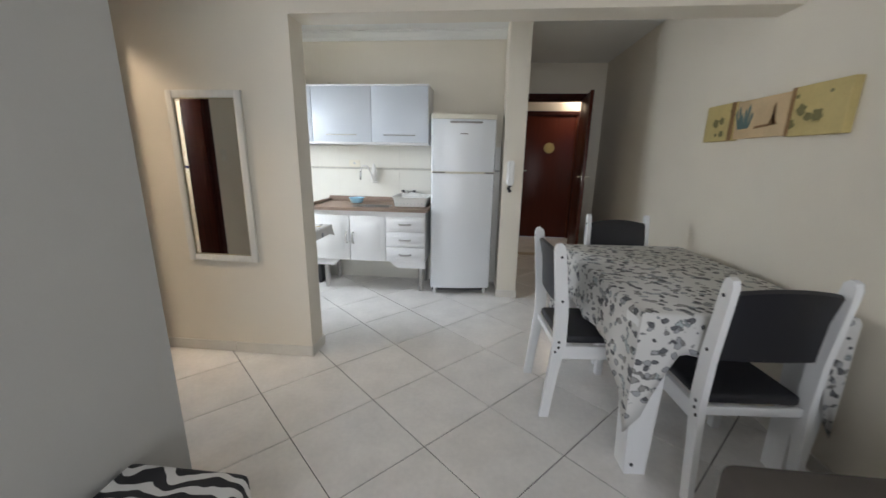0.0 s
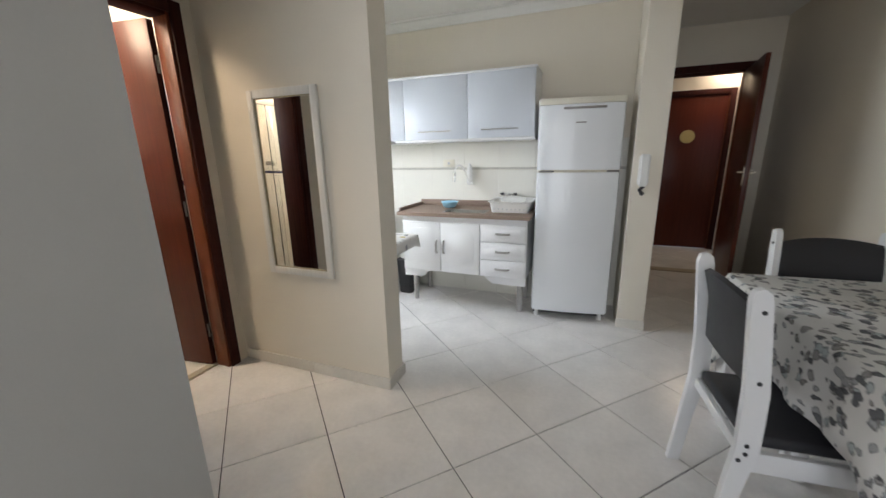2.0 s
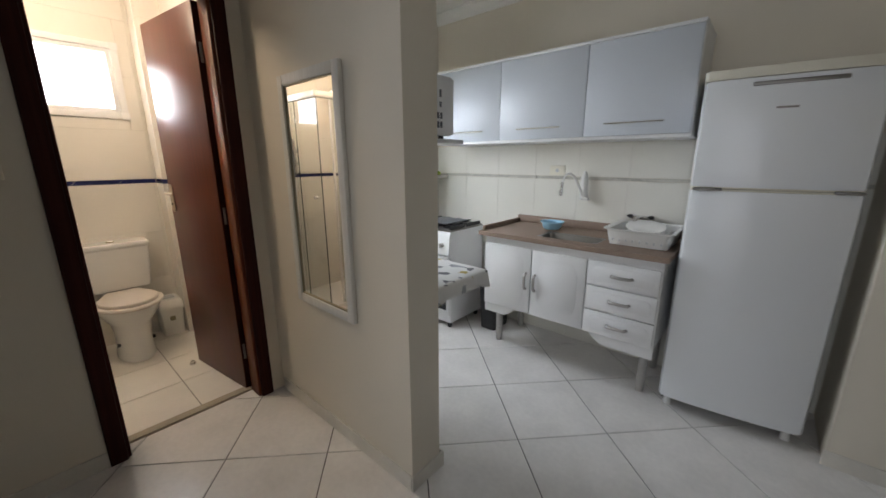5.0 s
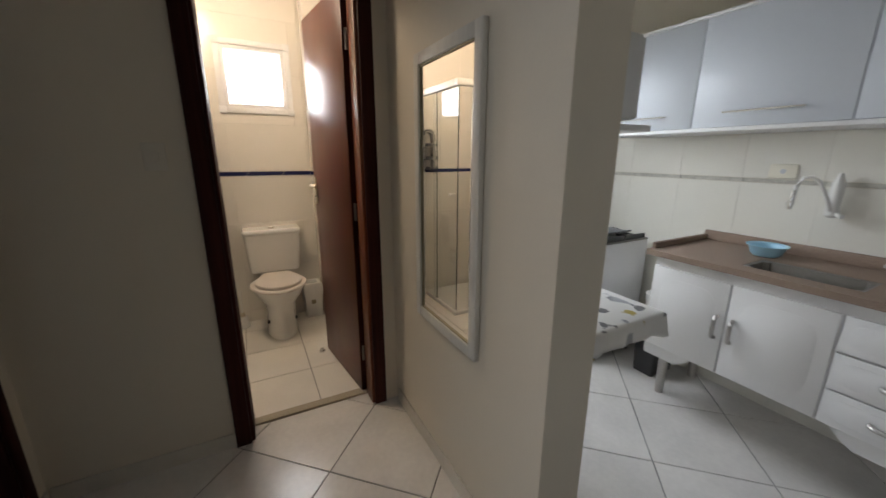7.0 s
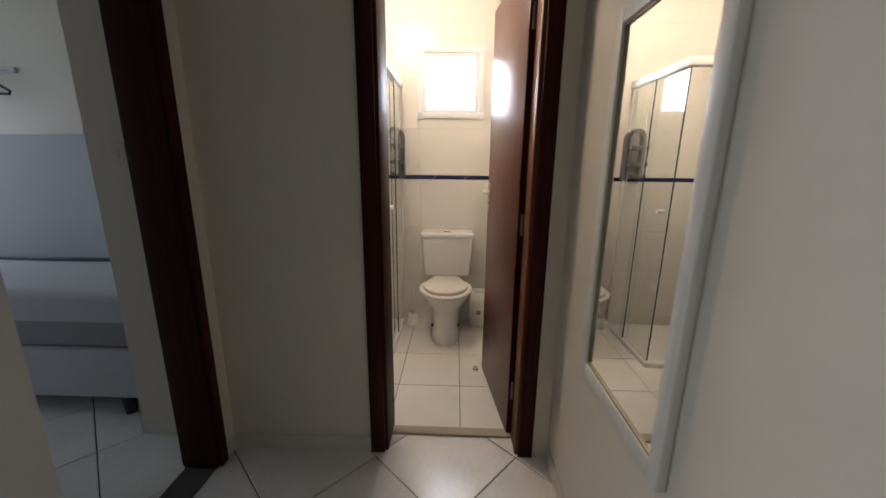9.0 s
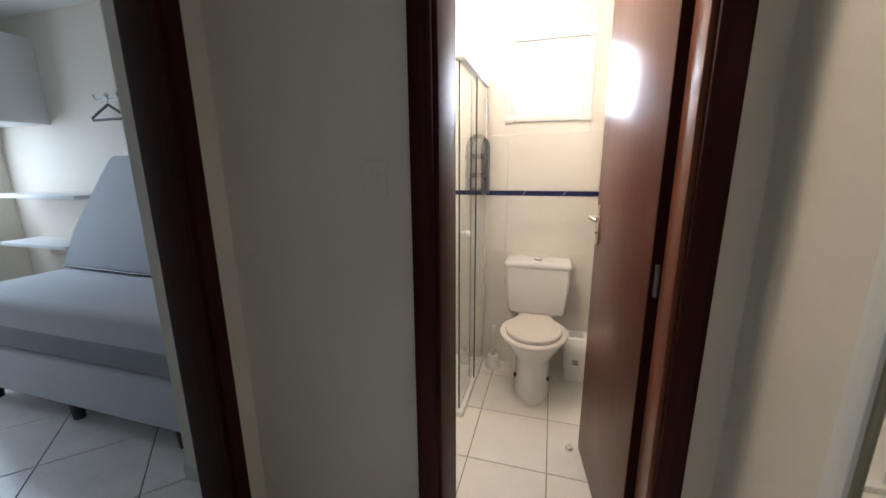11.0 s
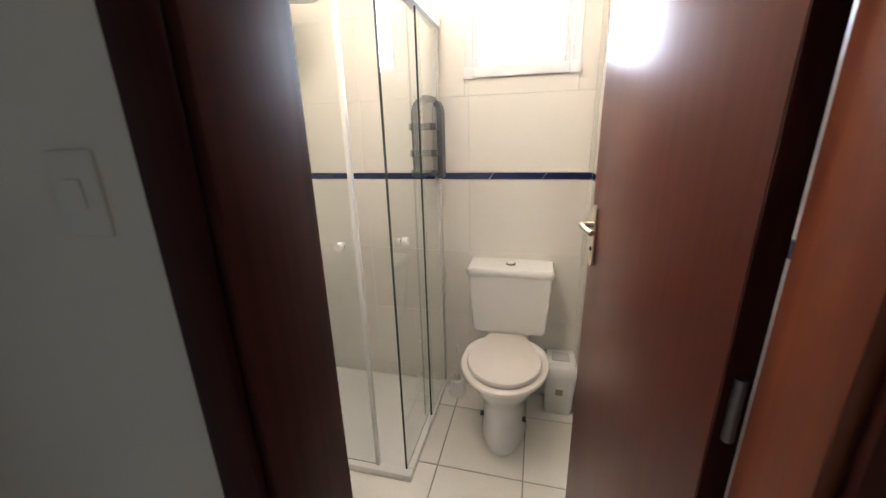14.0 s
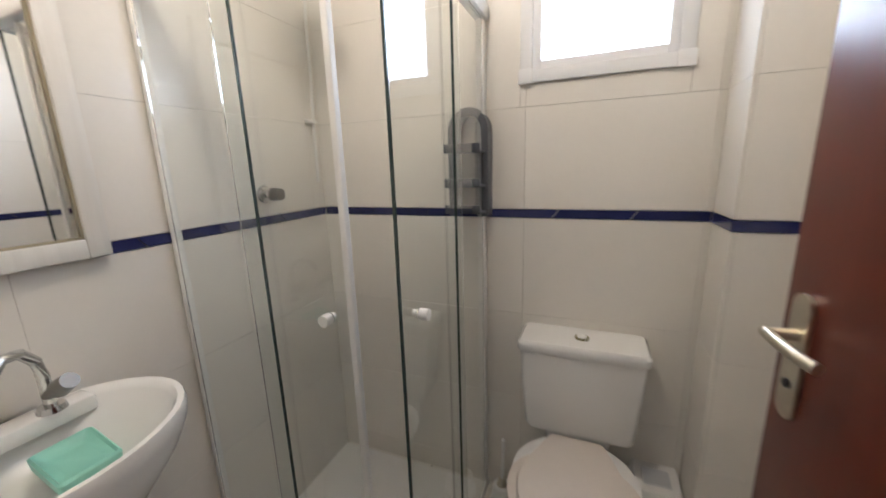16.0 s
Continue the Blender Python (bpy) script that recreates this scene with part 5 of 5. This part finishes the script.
lav = thing("washbasin", "white oval ceramic washbasin on a pedestal", "washbasin", pose(-2.225, 1.058, 0) @ Matrix.Diagonal((1, 1, 1.03, 1)))


def oval(s, z, dy=0.0):
    out = []
    for k in range(40):
        t = 2 * math.pi * k / 40
        y = 0.165 + 0.20 * s * math.sin(t) + dy
        out.append((0.242 * s * math.cos(t), max(y, 0.002), z))
    return out


bm = bmesh.new()
loft(bm, [oval(0.35, 0.62), oval(0.62, 0.68), oval(0.90, 0.77), oval(0.99, 0.82), oval(1.0, 0.845), oval(0.985, 0.856), oval(0.93, 0.856), oval(0.87, 0.845, 0.01), oval(0.76, 0.785, 0.02), oval(0.45, 0.735, 0.02), oval(0.08, 0.727, 0.02)])
part("basin", bm, CERAMIC, lav)
bm = bmesh.new()
loft(bm, [egg(0, 0.15, 0.10, 0.10, 0.09, 0.0), egg(0, 0.15, 0.085, 0.085, 0.08, 0.08), egg(0, 0.15, 0.08, 0.08, 0.075, 0.4), egg(0, 0.15, 0.10, 0.10, 0.09, 0.64)])
part("pedestal", bm, CERAMIC, lav)
bm = bmesh.new()
box(bm, -0.14, 0.14, 0.002, 0.065, 0.82, 0.858, bevel=0.01)
part("tap_ledge", bm, CERAMIC, lav)
btap = thing("basin_tap", "chrome gooseneck tap on the washbasin", "tap", pose(-2.295, 1.105, 0.883, rz=-62))
bm = bmesh.new()
rod(bm, (0, 0, 0), (0, 0, 0.012), 0.026, 20, 0.022)
tube(bm, [(0, 0, 0.01), (0, 0, 0.08), (0, 0.006, 0.115), (0, 0.03, 0.145), (0, 0.065, 0.15), (0, 0.09, 0.125), (0, 0.095, 0.10)], 0.011, 12)
part("spout", bm, CHROME, btap)
bm = bmesh.new()
tube(bm, [(0, 0.0, 0.035), (-0.035, 0.01, 0.055)], 0.012, 12)
rod(bm, (-0.032, 0.008, 0.052), (-0.066, 0.018, 0.075), 0.02, 16, 0.017)
part("handle", bm, STEEL, btap, "dull steel handle")
bm = bmesh.new()
loft(bm, [[(-2.275 + sx * w + 0.010 * math.cos(t), 1.215 + sy * d + 0.010 * math.sin(t), z - 0.3 * sy * d + 0.012) for t in [2 * math.pi * (k + 0.5) / 20 for k in range(20)] for sx, sy in [(math.copysign(1, math.cos(t)), math.copysign(1, math.sin(t)))]] for z, w, d in ((0.762, 0.03, 0.032), (0.785, 0.040, 0.044), (0.808, 0.042, 0.046), (0.812, 0.038, 0.042), (0.804, 0.034, 0.038), (0.80, 0.02, 0.02))])
soap = tagged(mesh_object("soap_dish", bm, TEAL), "mint green plastic soap dish in the washbasin", "soap dish")
framed_mirror("bathroom_mirror", "white-framed bathroom mirror above the washbasin", 0.44, 0.62, pose(-2.036, 1.058, 1.181, rz=180), 0.045)


# ---------- bedroom ----------
bed = thing("bed", "single bed with white base and grey-white mattress", "bed", pose(0.09, -0.03, 0))
bm = bmesh.new()
box(bm, -2.955, -2.085, -1.06, 0.66, 0.105, 0.385, bevel=0.02, seg=3)
part("base", bm, SHEET, bed, "white upholstered base")
bm = bmesh.new()
box(bm, -2.95, -2.08, -1.06, 0.66, 0.386, 0.69, bevel=0.05, seg=4)
mat_ = part("mattress", bm, SHEET, bed, "white sheeted mattress")
bm = bmesh.new()
box(bm, -2.955, -2.074, -1.064, 0.664, 0.40, 0.545, bevel=0.03, seg=3)
part("sheet_band", bm, DENIM, mat_, "grey lower sheet")
for x in (-2.86, -2.13):
    for y in (-0.98, -0.25, 0.53):
        bm = bmesh.new()
        rod(bm, (x, y, 0), (x, y, 0.106), 0.026, 12, 0.034)
        part("leg", bm, DARK, bed, "black leg")
bm = bmesh.new()
loft(bm, [[(x - 0.09, y0, z), (x + 0.03, y0 + 0.02, z), (x + 0.05, (y0 + y1) / 2, z), (x + 0.03, y1 - 0.02, z), (x - 0.09, y1, z)] for x, y0, y1, z in ((-2.66, -1.03, 0.40, 0.692), (-2.64, -1.045, 0.42, 0.72), (-2.70, -0.98, 0.42, 0.95), (-2.78, -0.86, 0.40, 1.2), (-2.86, -0.76, 0.36, 1.42), (-2.87, -0.72, 0.33, 1.455))])
cush = mesh_object("cushion", bm, SHEET, 60)
cush.matrix_world = pose(0.09, -0.03, 0)
tagged(cush, "large pale grey wedge cushion leaning on the wall", "cushion")
bm = bmesh.new()
tube(bm, [(-2.615, -1.03, 0.705), (-2.585, -0.3, 0.705), (-2.615, 0.40, 0.705)], 0.008, 8)
pp = mesh_object("piping", bm, GREYPL)
pp.parent = cush
for nm, y0, y1, z in (("wall_shelf", -2.15, -1.13, 1.15), ("wall_shelf", -2.15, -1.35, 0.76)):
    bm = bmesh.new()
    box(bm, -2.969, -2.70, y0, y1, z, z + 0.03, bevel=0.003)
    tagged(mesh_object(nm, bm, WHITE), "white wooden shelf fixed to the bedroom wall", "shelf", "bedroom shelves")
wardrobe = thing("bedroom_wall_cabinet", "white wall cabinet with doors above the shelves", "cabinet")
bm = bmesh.new()
box(bm, -2.969, -2.68, -2.39, -1.70, 1.72, 2.35, bevel=0.003)
part("body", bm, WHITE, wardrobe)
for y0, y1 in ((-2.385, -2.05), (-2.045, -1.705)):
    bm = bmesh.new()
    box(bm, -2.679, -2.662, y0, y1, 1.725, 2.345, bevel=0.003)
    part("door", bm, WHITE, wardrobe)
hooks = thing("coat_hook", "clear coat hook on the wall with a dark hanger", "coat hook")
bm = bmesh.new()
box(bm, -2.969, -2.955, -1.10, -0.76, 1.86, 1.90, bevel=0.003)
part("rail", bm, PLASTIC, hooks)
for y in (-1.05, -0.93, -0.81):
    bm = bmesh.new()
    tube(bm, [(-2.955, y, 1.88), (-2.92, y, 1.865), (-2.905, y, 1.88), (-2.905, y, 1.90)], 0.005, 8)
    part("hook", bm, CHROME, hooks)
hanger = thing("clothes_hanger", "dark plastic clothes hanger on the hook", "hanger")
bm = bmesh.new()
tube(bm, [(-2.915, -0.93, 1.88), (-2.925, -0.945, 1.90), (-2.92, -0.93, 1.912), (-2.915, -0.915, 1.895), (-2.912, -0.925, 1.84), (-2.912, -0.93, 1.82)], 0.0035, 8)
part("wire_hook", bm, CHROME, hanger)
bm = bmesh.new()
tube(bm, [(-2.912, -0.93, 1.825), (-2.905, -1.03, 1.775), (-2.90, -1.10, 1.735), (-2.90, -1.09, 1.72), (-2.90, -0.93, 1.722), (-2.90, -0.77, 1.72), (-2.90, -0.76, 1.735), (-2.905, -0.83, 1.775), (-2.912, -0.93, 1.825)], 0.009, 8)
part("shoulder_bar", bm, DARK, hanger)

lamp = thing("ceiling_lamp", "round white ceiling lamp with a warm bulb", "ceiling lamp")
bm = bmesh.new()
rod(bm, (-2.26, 1.77, 2.519), (-2.26, 1.77, 2.475), 0.06, 24, 0.035)
part("base", bm, PLASTIC, lamp)


# ---------- tiles ----------
def clip(poly, axis, value, keep_more):
    out = []
    for a, b in zip(poly, poly[1:] + poly[:1]):
        ia, ib = (a[axis] > value) == keep_more, (b[axis] > value) == keep_more
        if ia:
            out.append(a)
        if ia != ib:
            t = (value - a[axis]) / (b[axis] - a[axis])
            out.append(tuple(a[k] + t * (b[k] - a[k]) for k in (0, 1)))
    return out


def slab(name, poly, z0, z1, mat, parent):
    """A flat tile with a small chamfer round its top."""
    cx, cy = sum(p[0] for p in poly) / len(poly), sum(p[1] for p in poly) / len(poly)
    n = len(poly)
    ring = [[(cx + (x - cx) * s, cy + (y - cy) * s, z) for x, y in poly] for s, z in ((1, z0), (1, z1 - 0.0012), (0.992, z1))]
    data = bpy.data.meshes.new(name)
    faces = [[r * n + k, r * n + (k + 1) % n, (r + 1) * n + (k + 1) % n, (r + 1) * n + k] for r in (0, 1) for k in range(n)] + [[2 * n + k for k in range(n)]]
    data.from_pydata([p for r in ring for p in r], [], faces)
    data.materials.append(mat)
    ob = new(name, data)
    ob.parent = parent
    return ob


D1, D2, O = Vector((0.3187, 0.3308)), Vector((-0.3372, 0.3083)), Vector((-0.1665, 2.2347))
for i in range(-14, 15):
    for j in range(-14, 15):
        c = O + D1 * (i + 0.5) + D2 * (j + 0.5)
        if not (-3.2 < c.x < 2.3 and -2.9 < c.y < 7.2) or (c.x < -2.3 and c.y > 1.0) or (c.x > 2.2 and c.y < 5.6) or (c.x < 0.4 and c.y > 4.8):
            continue
        quad = [c + D1 * a * 0.4945 + D2 * b * 0.4945 for a, b in ((-1, -1), (1, -1), (1, 1), (-1, 1))]
        poly = [(v.x, v.y) for v in quad]
        groups = [poly]
        if min(p[0] for p in poly) < -0.72 and min(p[1] for p in poly) < 1.10 < max(p[1] for p in poly) and c.x < -0.75:
            groups = [clip(poly, 1, 1.12, True), clip(poly, 1, 1.11, False)]
        for g in groups:
            if len(g) >= 3 and max(p[1] for p in g) > 1.13 and min(p[1] for p in g) < 2.75:
                g = clip(g, 0, -1.934, True)
            if len(g) >= 3:
                slab("floor_tile", g, -0.006, 0.0, TILE, floor)

xs = [-3.30, -3.10, -2.726, -2.352, -1.987]
ys = [1.05, 1.14, 1.512, 1.880, 2.246, 2.618]
for a, b in zip(xs, xs[1:]):
    for c, d in zip(ys, ys[1:]):
        slab("floor_tile", [(a + 0.0025, c + 0.0025), (b - 0.0025, c + 0.0025), (b - 0.0025, d - 0.0025), (a + 0.0025, d - 0.0025)], -0.003, 0.0012, BFLOOR, bath_floor)


def wall_tiles(name, label, axis, face, out, u0, u1, rows, width, mat, skip=None, offset=0.0):
    """Courses of wall tiles standing out from a wall's face; each is a piece of its own."""
    ob = thing(name, label, "wall tiling", kind="structure")
    g = 0.0004
    for z0, z1 in rows:
        u = u0 - offset
        while u < u1 - 0.01:
            a, b = max(u, u0), min(u + width, u1)
            u += width
            cuts = [(a, b, z0, z1)]
            if skip and a < skip[1] and b > skip[0] and z0 < skip[3] and z1 > skip[2]:
                s0, s1, t0, t1 = skip
                cuts = [(a, s0, z0, z1), (s1, b, z0, z1), (max(a, s0), min(b, s1), z0, t0), (max(a, s0), min(b, s1), t1, z1)]
            for p, q, v0, v1 in cuts:
                if q - p < 0.01 or v1 - v0 < 0.01:
                    continue
                w0, w1 = sorted((face, face + out))
                bm = bmesh.new()
                box(bm, *((w0, w1, p + g, q - g) if axis == "x" else (p + g, q - g, w0, w1)), v0 + g, v1 - g, bevel=0.0004, seg=1)
                part("wall_tile", bm, mat, ob)
    return ob


def listello(name, label, axis, face, out, u0, u1, z0, z1, mat, length=0.245, slant=0.022):
    """A border of slim tiles with slanting light joints."""
    ob = thing(name, label, "tile border", kind="structure")
    u = u0
    while u < u1 - 0.01:
        a, b = u, min(u + length, u1)
        u += length
        w0, w1 = sorted((face, face + out))
        lo = slant if a > u0 else 0.0
        hi = slant if b < u1 else 0.0
        bm = bmesh.new()
        prism(bm, [(a + 0.0018 - lo / 2, z0), (b - 0.0018 - hi / 2, z0), (b - 0.0018 + hi / 2, z1), (a + 0.0018 + lo / 2, z1)], axis, w0, w1)
        part("border_tile", bm, mat, ob)
    return ob


LOW = [(0.0, 0.098), (0.098, 0.453), (0.453, 0.81), (0.81, 1.177)]
HIGH = [(1.209, 1.553), (1.553, 1.91), (1.91, 2.27), (2.27, 2.52)]
WHAT = "cream glazed bathroom wall tiles with a navy border"
wall_tiles("tiling_bath_west", WHAT, "x", -3.305, 0.010, 1.05, 2.496, LOW + HIGH, 0.545, BATHTILE, (1.906, 2.398, 1.624, 2.116), 0.215)
wall_tiles("tiling_bath_south", WHAT, "y", 1.04, 0.010, -3.295, -1.968, LOW + HIGH, 0.545, BATHTILE, None, 0.1)
wall_tiles("tiling_bath_north", WHAT, "y", 2.65, -0.010, -3.115, -1.96, LOW + HIGH, 0.545, BATHTILE, None, 0.2)
wall_tiles("tiling_chase_south", WHAT, "y", 2.496, -0.010, -3.28, -3.110, LOW + HIGH, 0.3, BATHTILE)
wall_tiles("tiling_chase_east", WHAT, "x", -3.118, 0.010, 2.496, 2.64, LOW + HIGH, 0.3, BATHTILE)
wall_tiles("tiling_bath_east", WHAT, "x", -1.96, -0.008, 1.05, 1.882, LOW + HIGH, 0.545, BATHTILE)
for nm, ax, fc, ot, a, b in (("west", "x", -3.305, 0.013, 1.053, 2.486), ("south", "y", 1.04, 0.013, -3.29, -1.99), ("north", "y", 2.65, -0.013, -3.10, -1.99), ("chase_south", "y", 2.496, -0.013, -3.277, -3.105), ("chase_east", "x", -3.118, 0.013, 2.486, 2.637)):
    listello("border_" + nm, "navy blue glazed border tiles with slanted pale joints", ax, fc, ot, a, b, 1.1785, 1.2075, NAVY)
KLOW = [(0.0, 0.40), (0.40, 0.80), (0.80, 1.20)]
wall_tiles("tiling_kitchen_north", "off-white glazed kitchen wall tiles", "y", 4.40, -0.008, -2.12, 0.59, KLOW + [(1.224, 1.45)], 0.33, KITTILE)
wall_tiles("tiling_kitchen_west", "off-white glazed kitchen wall tiles", "x", -2.12, 0.008, 2.82, 4.392, KLOW, 0.33, KITTILE)
listello("border_kitchen", "slim grey-beige patterned kitchen border tiles", "y", 4.40, -0.012, -2.108, 0.59, 1.202, 1.222, TRIMTILE, 0.33, 0.0)
